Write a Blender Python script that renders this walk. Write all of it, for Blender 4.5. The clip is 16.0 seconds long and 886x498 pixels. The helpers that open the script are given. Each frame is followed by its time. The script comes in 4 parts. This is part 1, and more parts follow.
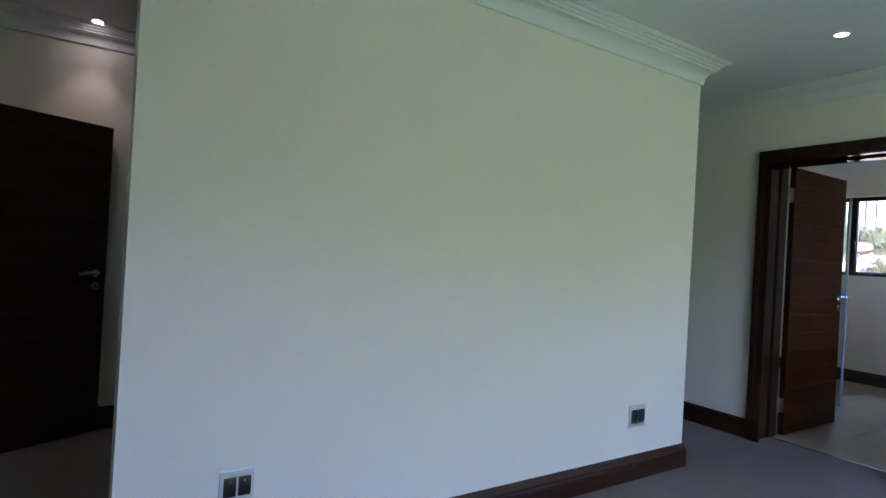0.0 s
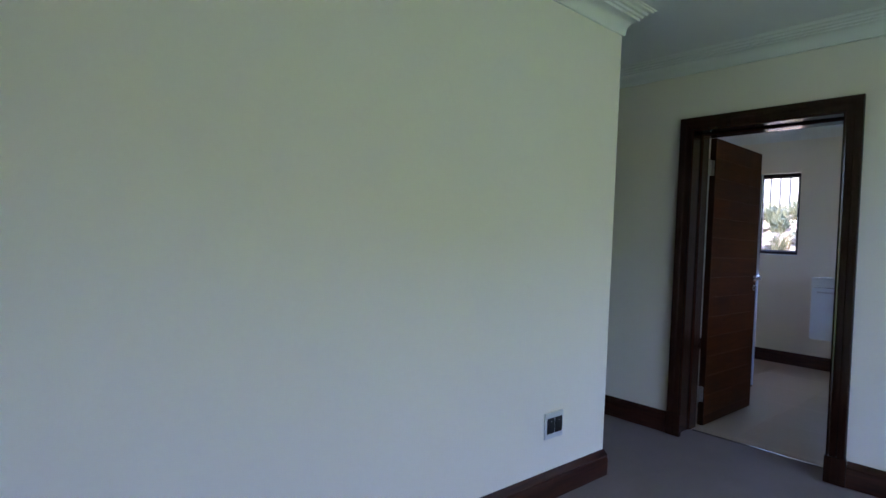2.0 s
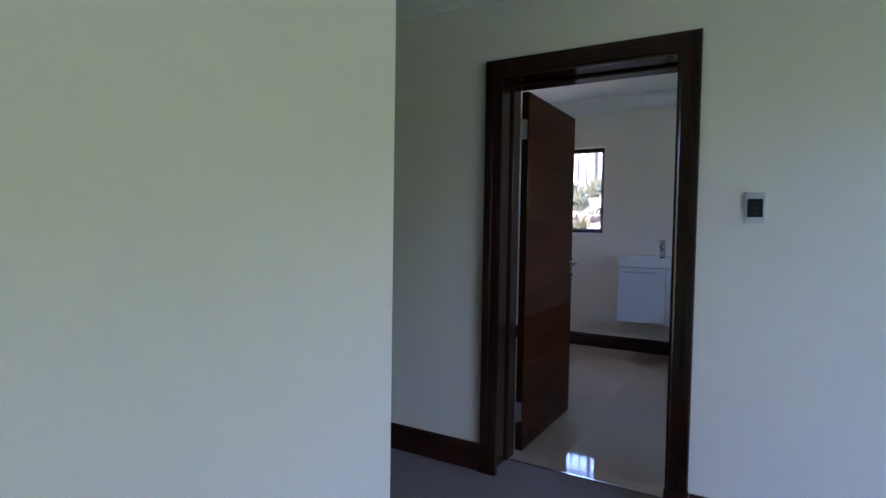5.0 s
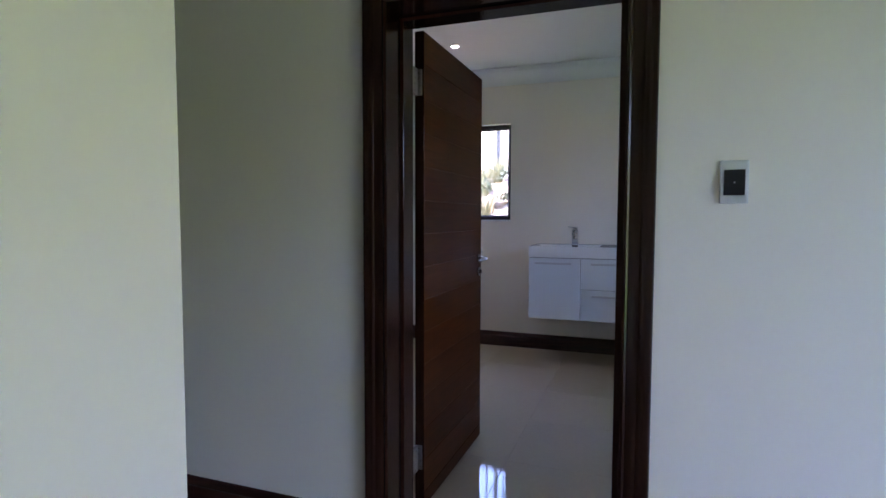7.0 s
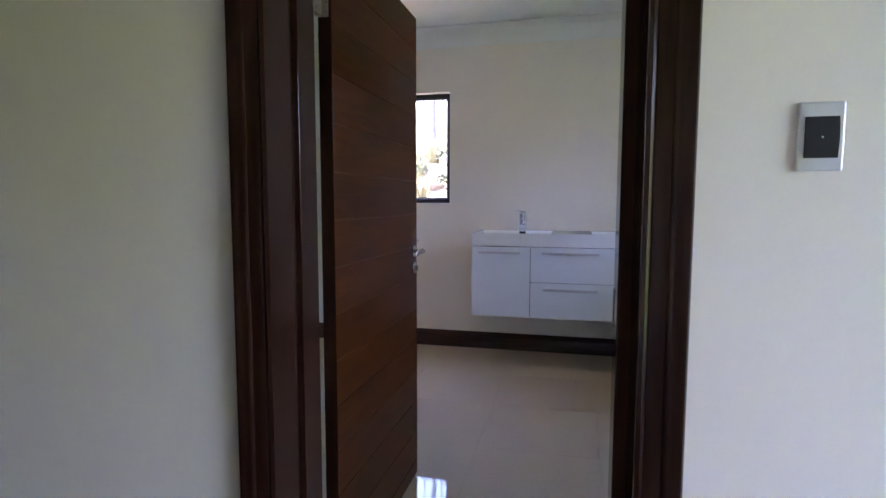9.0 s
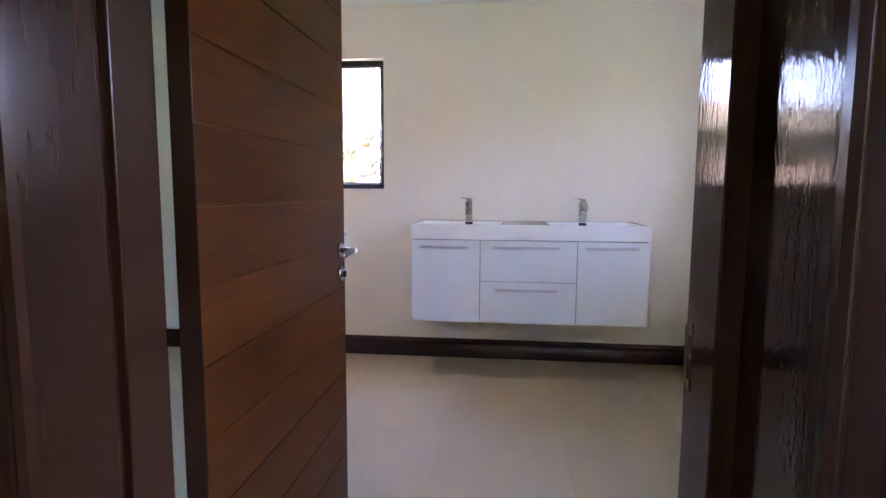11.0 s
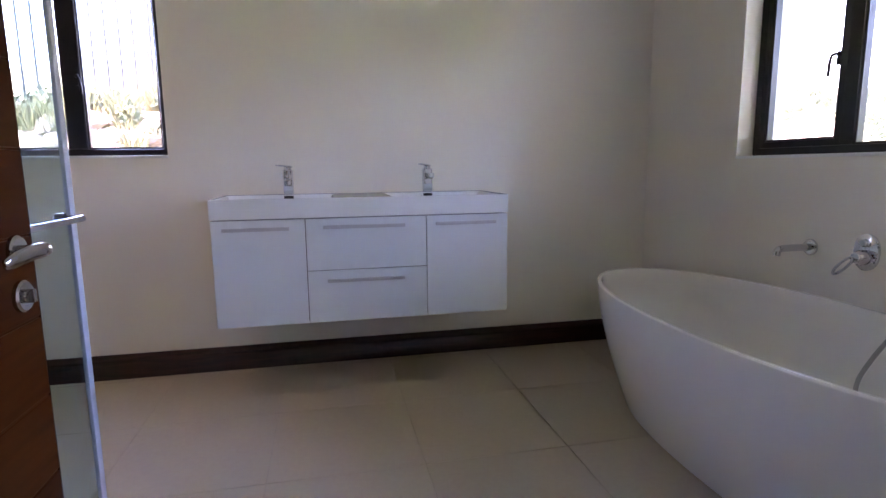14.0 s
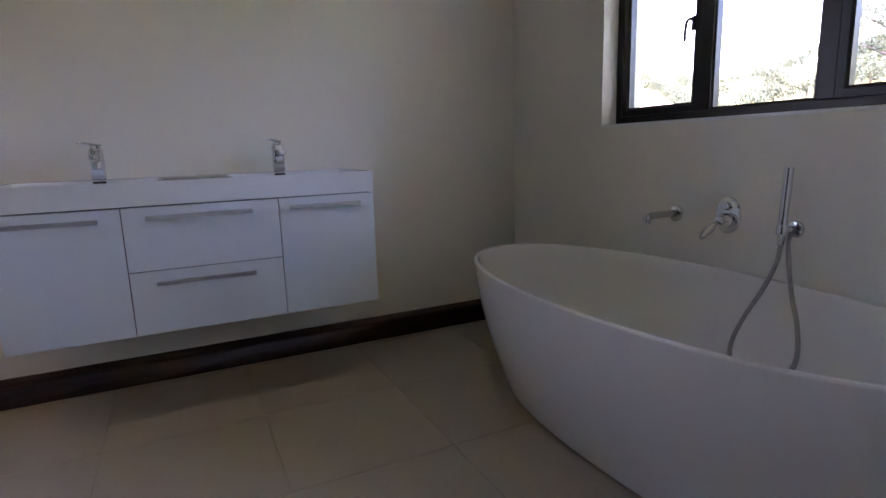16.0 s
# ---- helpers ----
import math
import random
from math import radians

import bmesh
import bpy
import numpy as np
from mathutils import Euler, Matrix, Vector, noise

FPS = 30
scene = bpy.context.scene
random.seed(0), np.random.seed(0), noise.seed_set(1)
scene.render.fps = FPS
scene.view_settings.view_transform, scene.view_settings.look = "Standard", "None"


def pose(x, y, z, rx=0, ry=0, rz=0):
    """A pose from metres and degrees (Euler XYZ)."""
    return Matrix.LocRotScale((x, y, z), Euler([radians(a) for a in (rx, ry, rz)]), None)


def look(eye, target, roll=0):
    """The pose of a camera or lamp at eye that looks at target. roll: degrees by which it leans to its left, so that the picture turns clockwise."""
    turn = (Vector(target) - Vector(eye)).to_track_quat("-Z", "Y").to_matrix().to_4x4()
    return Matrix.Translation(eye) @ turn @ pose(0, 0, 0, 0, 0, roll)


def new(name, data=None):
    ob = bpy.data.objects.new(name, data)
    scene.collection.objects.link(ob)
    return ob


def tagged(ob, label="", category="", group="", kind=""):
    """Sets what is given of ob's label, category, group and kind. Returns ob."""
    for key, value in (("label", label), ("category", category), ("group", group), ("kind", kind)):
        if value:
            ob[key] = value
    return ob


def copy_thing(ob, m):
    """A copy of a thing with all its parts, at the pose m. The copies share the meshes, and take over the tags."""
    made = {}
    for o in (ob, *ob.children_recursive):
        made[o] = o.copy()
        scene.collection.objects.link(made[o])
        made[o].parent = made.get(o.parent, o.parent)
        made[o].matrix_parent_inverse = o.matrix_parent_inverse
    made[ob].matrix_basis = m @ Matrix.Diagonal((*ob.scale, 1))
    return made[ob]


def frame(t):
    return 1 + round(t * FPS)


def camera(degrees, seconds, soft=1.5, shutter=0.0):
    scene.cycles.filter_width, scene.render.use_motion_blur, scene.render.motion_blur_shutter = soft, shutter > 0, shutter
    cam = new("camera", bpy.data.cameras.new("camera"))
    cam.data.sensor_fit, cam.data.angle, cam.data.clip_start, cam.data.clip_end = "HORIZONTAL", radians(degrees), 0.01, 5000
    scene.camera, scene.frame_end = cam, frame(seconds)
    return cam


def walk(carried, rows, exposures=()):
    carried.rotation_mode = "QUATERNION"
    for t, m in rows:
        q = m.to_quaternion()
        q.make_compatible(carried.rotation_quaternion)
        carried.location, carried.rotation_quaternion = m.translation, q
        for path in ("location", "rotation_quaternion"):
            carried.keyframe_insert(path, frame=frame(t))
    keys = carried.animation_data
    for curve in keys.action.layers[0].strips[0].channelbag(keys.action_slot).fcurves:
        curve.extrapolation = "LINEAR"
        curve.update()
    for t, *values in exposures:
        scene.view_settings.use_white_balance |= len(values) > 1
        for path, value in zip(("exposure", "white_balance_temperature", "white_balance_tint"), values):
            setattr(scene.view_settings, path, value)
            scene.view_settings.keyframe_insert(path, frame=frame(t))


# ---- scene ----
cam = camera(78.5, 16.0)
PATH = [
    (0, (-0.054, 0.043, 1.253), (1.022, 1.728, 1.264), 3.2),
    (0.5, (0.053, 0.124, 1.239), (1.202, 1.76, 1.244), 3.0),
    (1, (0.184, 0.218, 1.241), (1.388, 1.815, 1.238), 2.7),
    (1.5, (0.324, 0.33, 1.248), (1.576, 1.889, 1.228), 2.6),
    (2, (0.461, 0.454, 1.249), (1.776, 1.96, 1.215), 2.4),
    (2.5, (0.614, 0.551, 1.255), (2.022, 1.971, 1.219), 2.0),
    (3, (0.801, 0.615, 1.262), (2.281, 1.96, 1.218), 1.6),
    (3.5, (0.978, 0.676, 1.263), (2.512, 1.958, 1.207), 1.7),
    (4, (1.174, 0.77, 1.272), (2.767, 1.978, 1.206), 1.3),
    (4.5, (1.353, 0.873, 1.277), (3.019, 1.978, 1.208), 1.2),
    (5, (1.531, 0.955, 1.278), (3.257, 1.963, 1.199), 0.9),
    (7.5, (2.455, 1.265, 1.274), (4.351, 1.887, 1.143), 0.1),
    (8, (2.621, 1.293, 1.272), (4.533, 1.861, 1.126), 0.2),
    (8.5, (2.779, 1.355, 1.264), (4.703, 1.875, 1.104), 0.4),
    (9, (2.933, 1.418, 1.259), (4.873, 1.875, 1.084), 0.1),
    (11.3, (3.64, 1.608, 1.227), (5.623, 1.754, 1.01), 0.4),
    (11.5, (3.702, 1.623, 1.225), (5.688, 1.722, 1.004), 0.4),
    (12, (3.793, 1.649, 1.208), (5.78, 1.607, 0.978), -0.0),
    (12.5, (3.915, 1.66, 1.185), (5.894, 1.506, 0.943), -0.3),
    (13, (4.037, 1.659, 1.178), (6.006, 1.414, 0.923), -0.3),
    (13.5, (4.148, 1.641, 1.182), (6.099, 1.306, 0.901), -0.4),
    (14, (4.231, 1.602, 1.167), (6.164, 1.186, 0.868), -0.6),
    (14.5, (4.316, 1.542, 1.147), (6.223, 1.023, 0.844), -1.0),
    (15, (4.4, 1.521, 1.134), (6.265, 0.868, 0.822), -1.2),
    (15.2, (4.41, 1.514, 1.132), (6.263, 0.832, 0.812), -1.5),
    (15.5, (4.457, 1.491, 1.125), (6.281, 0.742, 0.793), -1.6),
    (16, (4.505, 1.494, 1.117), (6.274, 0.637, 0.751), -1.8),
]
EXPOSURES = [(0.0, 4.69, 5800, 33), (1.5, 4.5, 5760, 35), (3.5, 4.46, 5740, 38), (5.0, 4.55, 5740, 39), (7.5, 5.0, 6220, 42), (9.0, 5.46, 6450, 46), (11.5, 6.32, 6880, 48), (12.0, 6.34, 6900, 48), (12.7, 6.16, 6880, 48), (13.5, 5.9, 6800, 48), (14.5, 5.43, 6800, 46), (16.0, 5.06, 6800, 45)]
walk(cam, [(t, look(eye, target, roll)) for t, eye, target, roll in PATH], EXPOSURES)
SKY, SUN, LAMP, BULB_GLOW = 0.15, 2.0, 0.25, 2.0
WALL = (0.825, 0.773, 0.683)
OPEN_X0, OPEN_X1 = 0.95, 3.1      # the garden opening of the bedroom
TREES = [(17.5, -26.0, 3.9, 2.2)]

# ---- light ----
world = bpy.data.worlds.new("sky")
scene.world = world
world.use_nodes = True
_n = world.node_tree.nodes
_sky = _n.new("ShaderNodeTexSky")
_sky.sky_type, _sky.sun_disc = "NISHITA", False
_sky.ozone_density, _sky.dust_density = 2.5, 0.5
_sky.sun_elevation, _sky.sun_rotation = radians(68), radians(-30)
_bg = _n["Background"]
_bg.inputs["Strength"].default_value = SKY
world.node_tree.links.new(_sky.outputs[0], _bg.inputs["Color"])
_sd = bpy.data.lights.new("sun", "SUN")
_sd.energy, _sd.angle, _sd.color = SUN, radians(0.5), (1.0, 0.95, 0.87)
sun = new("sun", _sd)
# the sun stands high over the north-west of the house
sun.matrix_world = look((-1.9, 3.3, 9.3), (0, 0, 0))


# ---- materials ----
def material(name, colour, rough=0.5, metal=0.0, vary=0.06, scale=8.0, fine=0.0, fine_scale=200.0, bump=0.0, coat=0.0, spec=0.5, per_object=0.0, stretch=(1, 1, 1)):
    m = bpy.data.materials.new(name)
    m.use_nodes = True
    t = m.node_tree
    b = t.nodes["Principled BSDF"]
    b.inputs["Roughness"].default_value, b.inputs["Metallic"].default_value = rough, metal
    b.inputs["Coat Weight"].default_value, b.inputs["Specular IOR Level"].default_value = coat, spec
    b.inputs["Coat Roughness"].default_value = 0.08
    geo = t.nodes.new("ShaderNodeTexCoord")
    mp = t.nodes.new("ShaderNodeMapping")
    mp.inputs["Scale"].default_value = stretch
    t.links.new(geo.outputs["Object"], mp.inputs["Vector"])
    n1 = t.nodes.new("ShaderNodeTexNoise")
    n1.inputs["Scale"].default_value, n1.inputs["Detail"].default_value = scale, 4
    n2 = t.nodes.new("ShaderNodeTexNoise")
    n2.inputs["Scale"].default_value, n2.inputs["Detail"].default_value = fine_scale, 3
    for n in (n1, n2):
        t.links.new(mp.outputs[0], n.inputs["Vector"])
    mix = t.nodes.new("ShaderNodeMix")
    mix.data_type = "RGBA"
    c = Vector(colour)
    mix.inputs["A"].default_value = (*(c * (1 - vary)), 1)
    mix.inputs["B"].default_value = (*[min(1, v) for v in c * (1 + vary)], 1)
    t.links.new(n1.outputs["Fac"], mix.inputs["Factor"])
    out = mix.outputs["Result"]
    if fine:
        mix2 = t.nodes.new("ShaderNodeMix")
        mix2.data_type, mix2.blend_type = "RGBA", "OVERLAY"
        mix2.inputs["Factor"].default_value = fine
        t.links.new(out, mix2.inputs["A"])
        t.links.new(n2.outputs["Fac"], mix2.inputs["B"])
        out = mix2.outputs["Result"]
    if per_object:
        info = t.nodes.new("ShaderNodeObjectInfo")
        hsv = t.nodes.new("ShaderNodeHueSaturation")
        rng = t.nodes.new("ShaderNodeMapRange")
        rng.inputs["To Min"].default_value, rng.inputs["To Max"].default_value = 1 - per_object, 1 + per_object
        t.links.new(info.outputs["Random"], rng.inputs["Value"])
        t.links.new(rng.outputs[0], hsv.inputs["Value"])
        t.links.new(out, hsv.inputs["Color"])
        out = hsv.outputs["Color"]
    t.links.new(out, b.inputs["Base Color"])
    if bump:
        bp = t.nodes.new("ShaderNodeBump")
        bp.inputs["Strength"].default_value, bp.inputs["Distance"].default_value = bump, 0.004
        t.links.new(n2.outputs["Fac"], bp.inputs["Height"])
        t.links.new(bp.outputs[0], b.inputs["Normal"])
    return m


def wood(name, dark, light, rough=0.3, along="X", coat=0.5, bump=0.15, spec=0.3):
    """Varnished hardwood, its grain drawn out along one axis of the object."""
    m = bpy.data.materials.new(name)
    m.use_nodes = True
    t = m.node_tree
    b = t.nodes["Principled BSDF"]
    b.inputs["Roughness"].default_value, b.inputs["Coat Weight"].default_value, b.inputs["Coat Roughness"].default_value = rough, coat, 0.1
    b.inputs["Specular IOR Level"].default_value = spec
    co = t.nodes.new("ShaderNodeTexCoord")
    mp = t.nodes.new("ShaderNodeMapping")
    mp.inputs["Scale"].default_value = [1.0 if a == along else 11 for a in "XYZ"]
    info = t.nodes.new("ShaderNodeObjectInfo")
    add = t.nodes.new("ShaderNodeVectorMath")
    add.operation = "ADD"
    t.links.new(co.outputs["Object"], add.inputs[0])
    t.links.new(info.outputs["Random"], add.inputs[1])
    t.links.new(add.outputs[0], mp.inputs["Vector"])
    grain = t.nodes.new("ShaderNodeTexNoise")
    grain.inputs["Scale"].default_value, grain.inputs["Detail"].default_value, grain.inputs["Distortion"].default_value = 3, 8, 1.2
    blotch = t.nodes.new("ShaderNodeTexNoise")
    blotch.inputs["Scale"].default_value = 3.0
    t.links.new(mp.outputs[0], grain.inputs["Vector"])
    t.links.new(add.outputs[0], blotch.inputs["Vector"])
    ramp = t.nodes.new("ShaderNodeValToRGB")
    ramp.color_ramp.elements[0].position, ramp.color_ramp.elements[0].color = 0.3, (*dark, 1)
    ramp.color_ramp.elements[1].position, ramp.color_ramp.elements[1].color = 0.72, (*light, 1)
    t.links.new(grain.outputs["Fac"], ramp.inputs["Fac"])
    mix = t.nodes.new("ShaderNodeMix")
    mix.data_type, mix.blend_type = "RGBA", "OVERLAY"
    mix.inputs["Factor"].default_value = 0.5
    t.links.new(ramp.outputs[0], mix.inputs["A"])
    t.links.new(blotch.outputs["Fac"], mix.inputs["B"])
    t.links.new(mix.outputs["Result"], b.inputs["Base Color"])
    bp = t.nodes.new("ShaderNodeBump")
    bp.inputs["Strength"].default_value, bp.inputs["Distance"].default_value = bump, 0.002
    t.links.new(grain.outputs["Fac"], bp.inputs["Height"])
    t.links.new(bp.outputs[0], b.inputs["Normal"])
    t.links.new(bp.outputs[0], b.inputs["Coat Normal"])
    return m


def brushed_varnish(name, dark, light):
    """Dark wood under a thick glossy varnish that shows its brush runs."""
    m = wood(name, dark, light, 0.07, "Z", 0.0, 0.0, 0.12)
    t = m.node_tree
    b = t.nodes["Principled BSDF"]
    co = t.nodes.new("ShaderNodeTexCoord")
    last = None
    for scale, squeeze, strength in ((38, 0.30, 0.12), (170, 0.45, 0.13)):
        mp = t.nodes.new("ShaderNodeMapping")
        mp.inputs["Scale"].default_value = (1, 1, squeeze)
        n = t.nodes.new("ShaderNodeTexNoise")
        n.inputs["Scale"].default_value, n.inputs["Detail"].default_value = scale, 2
        bp = t.nodes.new("ShaderNodeBump")
        bp.inputs["Strength"].default_value, bp.inputs["Distance"].default_value = strength, 0.0016
        t.links.new(co.outputs["Object"], mp.inputs["Vector"])
        t.links.new(mp.outputs[0], n.inputs["Vector"])
        t.links.new(n.outputs["Fac"], bp.inputs["Height"])
        if last:
            t.links.new(last, bp.inputs["Normal"])
        last = bp.outputs[0]
    t.links.new(last, b.inputs["Normal"])
    return m


def glass(name, tint=(1, 1, 1), rough=0.0):
    """Thin architectural glass: clear, with a mirror gloss that grows at a slant."""
    m = bpy.data.materials.new(name)
    m.use_nodes = True
    t = m.node_tree
    t.nodes.remove(t.nodes["Principled BSDF"])
    tr, gl, mx, fr, pw, ml = (t.nodes.new("ShaderNode" + k) for k in ("BsdfTransparent", "BsdfGlossy", "MixShader", "LayerWeight", "Math", "Math"))
    tr.inputs[0].default_value = (*tint, 1)
    gl.inputs["Roughness"].default_value = rough
    pw.operation, ml.operation = "POWER", "MULTIPLY_ADD"
    pw.inputs[1].default_value, ml.inputs[1].default_value, ml.inputs[2].default_value = 5.0, 0.45, 0.03
    t.links.new(fr.outputs["Facing"], pw.inputs[0])
    t.links.new(pw.outputs[0], ml.inputs[0])
    t.links.new(ml.outputs[0], mx.inputs[0])
    t.links.new(tr.outputs[0], mx.inputs[1])
    t.links.new(gl.outputs[0], mx.inputs[2])
    t.links.new(mx.outputs[0], t.nodes["Material Output"].inputs["Surface"])
    return m


def lamp_glow(name, colour, strength):
    m = bpy.data.materials.new(name)
    m.use_nodes = True
    b = m.node_tree.nodes["Principled BSDF"]
    b.inputs["Base Color"].default_value = (*colour, 1)
    b.inputs["Emission Color"].default_value = (*colour, 1)
    b.inputs["Emission Strength"].default_value = strength
    return m


PAINT = material("cream_wall_paint", WALL, 0.55, vary=0.025, scale=1.3, fine=0.05, fine_scale=60, bump=0.08, spec=0.35)
CEIL = material("white_ceiling_paint", (0.80, 0.80, 0.79), 0.7, vary=0.02, scale=1.0, fine=0.04, fine_scale=90, bump=0.05, spec=0.3)
CORN = material("white_cornice_paint", (0.80, 0.81, 0.79), 0.5, vary=0.02, scale=2.0, fine=0.04, fine_scale=80, bump=0.04)
OUTER = material("outside_plaster", (0.62, 0.57, 0.48), 0.85, vary=0.08, scale=2.0, fine=0.2, fine_scale=70, bump=0.3)
CARPET = material("grey_carpet", (0.23, 0.195, 0.185), 0.95, vary=0.12, scale=5.0, fine=0.65, fine_scale=420, bump=0.9, spec=0.1)
TILE = material("polished_porcelain", (0.47, 0.385, 0.285), 0.045, vary=0.03, scale=3.0, fine=0.05, fine_scale=40, per_object=0.02, spec=0.5)
GROUT = material("beige_grout", (0.40, 0.33, 0.245), 0.8, vary=0.1, scale=6.0)
FRAME_WOOD = wood("varnished_mahogany_upright", (0.019, 0.0070, 0.0040), (0.030, 0.0110, 0.0062), 0.20, "Z", 0.0, 0.08, 0.26)
# paler and greyer than the frame wood: haze over the jamb, put into colour
LINING = brushed_varnish("brushed_mahogany_lining", (0.028, 0.0115, 0.0080), (0.040, 0.0165, 0.0115))
BASE_X = wood("varnished_mahogany_long_x", (0.016, 0.004, 0.002), (0.055, 0.016, 0.008), 0.3, "X", 0.4)
BASE_Y = wood("varnished_mahogany_long_y", (0.016, 0.004, 0.002), (0.055, 0.016, 0.008), 0.3, "Y", 0.4)
DOOR_WOOD = wood("varnished_mahogany_boards", (0.042, 0.0106, 0.0024), (0.068, 0.0190, 0.0044), 0.30, "X", 0.0, 0.05, 0.05)
DARK_DOOR = wood("varnished_dark_boards", (0.012, 0.004, 0.002), (0.04, 0.013, 0.007), 0.3, "X", 0.4)
HINGE = material("satin_zinc_steel", (0.33, 0.32, 0.29), 0.36, 0.9, vary=0.1, scale=25, fine=0.25, fine_scale=140)
CHROME = material("chrome", (0.60, 0.61, 0.63), 0.08, 1.0, vary=0.02)
STEEL = material("brushed_steel", (0.46, 0.45, 0.43), 0.2, 1.0, vary=0.08, scale=20, fine=0.2, fine_scale=150)
HANDLE = material("satin_aluminium", (0.56, 0.57, 0.60), 0.38, 1.0, vary=0.04)
PLATE = material("tarnished_steel", (0.20, 0.18, 0.165), 0.32, 1.0, vary=0.25, scale=30, fine=0.3, fine_scale=120)
SILVER = material("silver_plastic", (0.64, 0.65, 0.65), 0.35, 0.3, vary=0.04)
BLACK = material("black_plastic", (0.012, 0.012, 0.014), 0.35, vary=0.1)
LACQUER = material("white_gloss_lacquer", (0.745, 0.795, 0.835), 0.12, vary=0.015, scale=2, spec=0.5)
RESIN = material("white_basin_resin", (0.80, 0.825, 0.84), 0.1, vary=0.015, scale=2)
ACRYLIC = material("white_bath_acrylic", (0.81, 0.778, 0.73), 0.08, vary=0.015, scale=2)
# near-black that stands for shade in gaps, holes and under the bath
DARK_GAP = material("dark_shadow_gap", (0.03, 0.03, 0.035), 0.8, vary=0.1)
ALU = material("dark_bronze_aluminium", (0.016, 0.014, 0.015), 0.32, 0.2, vary=0.1, scale=10)
PANE = glass("window_glass", (0.97, 0.98, 0.98))
SHOWER_GLASS = glass("shower_glass", (0.77, 0.88, 0.91))
SEAL = material("translucent_seal_strip", (0.55, 0.62, 0.78), 0.25, vary=0.04)
HOSE = material("satin_metal_hose", (0.34, 0.32, 0.305), 0.32, 0.9, vary=0.06, scale=60)
BULB = lamp_glow("warm_lamp_face", (1.0, 0.90, 0.74), BULB_GLOW)
DRY = material("dry_hill_grass", (0.135, 0.131, 0.064), 0.9, vary=0.35, scale=0.4, fine=0.5, fine_scale=20, bump=0.6, spec=0.1)
HAY = material("pale_dry_grass", (0.22, 0.195, 0.12), 0.9, vary=0.25, scale=0.3, fine=0.4, fine_scale=12, bump=0.5, spec=0.1)
MEADOW = material("meadow_grass", (0.114, 0.131, 0.050), 0.9, vary=0.35, scale=0.4, fine=0.5, fine_scale=20, bump=0.6, spec=0.1)
LAWN = material("lawn_grass", (0.074, 0.147, 0.026), 0.9, vary=0.35, scale=0.6, fine=0.5, fine_scale=30, bump=0.6, spec=0.1)
ROCK = material("pink_grey_rock", (0.20, 0.165, 0.13), 0.9, vary=0.3, scale=3.0, fine=0.4, fine_scale=18, bump=0.8, per_object=0.25, spec=0.2)
SOIL = material("sandy_soil", (0.25, 0.195, 0.135), 0.95, vary=0.25, scale=1.2, fine=0.4, fine_scale=25, bump=0.6, spec=0.1)
LEAF = material("green_leaves", (0.066, 0.080, 0.044), 0.6, vary=0.35, scale=1.5, per_object=0.25, spec=0.3)
REED = material("yellow_green_blades", (0.145, 0.135, 0.060), 0.7, vary=0.3, scale=2.0, per_object=0.2, spec=0.2)
BARK = material("brown_bark", (0.065, 0.05, 0.04), 0.9, vary=0.3, scale=6, fine=0.4, fine_scale=40, bump=0.6)
FENCE = material("dark_fence_steel", (0.055, 0.055, 0.05), 0.8, 0.0, vary=0.1, spec=0.1)
ROOF = material("roof_sheet", (0.16, 0.14, 0.13), 0.7, vary=0.15)


# ---- mesh helpers ----
def link(name, bm, mat, smooth=False):
    me = bpy.data.meshes.new(name)
    bmesh.ops.recalc_face_normals(bm, faces=bm.faces)
    if smooth:
        for f in bm.faces:
            f.smooth = True
    bm.to_mesh(me)
    bm.free()
    me.materials.append(mat)
    if smooth:
        me.set_sharp_from_angle(angle=radians(38))
    return new(name, me)


def part(name, bm, mat, parent, label="", smooth=False):
    ob = link(name, bm, mat, smooth)
    ob.parent = parent
    if label:
        tagged(ob, label)
    return ob


def thing(name, at=(0, 0, 0), label="", category="", group="", kind="", turn=0):
    e = new(name)
    e.matrix_basis = pose(*at, 0, 0, turn)
    return tagged(e, label, category, group, kind)


def box(x0, x1, y0, y1, z0, z1, bevel=0.0, bm=None):
    own = bm if bm is not None else bmesh.new()
    piece = bmesh.new() if bevel else own
    v = [piece.verts.new((x, y, z)) for x in (x0, x1) for y in (y0, y1) for z in (z0, z1)]
    for q in ((0, 1, 3, 2), (4, 6, 7, 5), (0, 4, 5, 1), (2, 3, 7, 6), (0, 2, 6, 4), (1, 5, 7, 3)):
        piece.faces.new([v[i] for i in q])
    if bevel:
        bmesh.ops.recalc_face_normals(piece, faces=piece.faces)
        bmesh.ops.bevel(piece, geom=piece.edges[:], offset=bevel, segments=2, affect="EDGES", profile=0.6)
        me = bpy.data.meshes.new("tmp")
        piece.to_mesh(me)
        piece.free()
        own.from_mesh(me)
        bpy.data.meshes.remove(me)
    return own


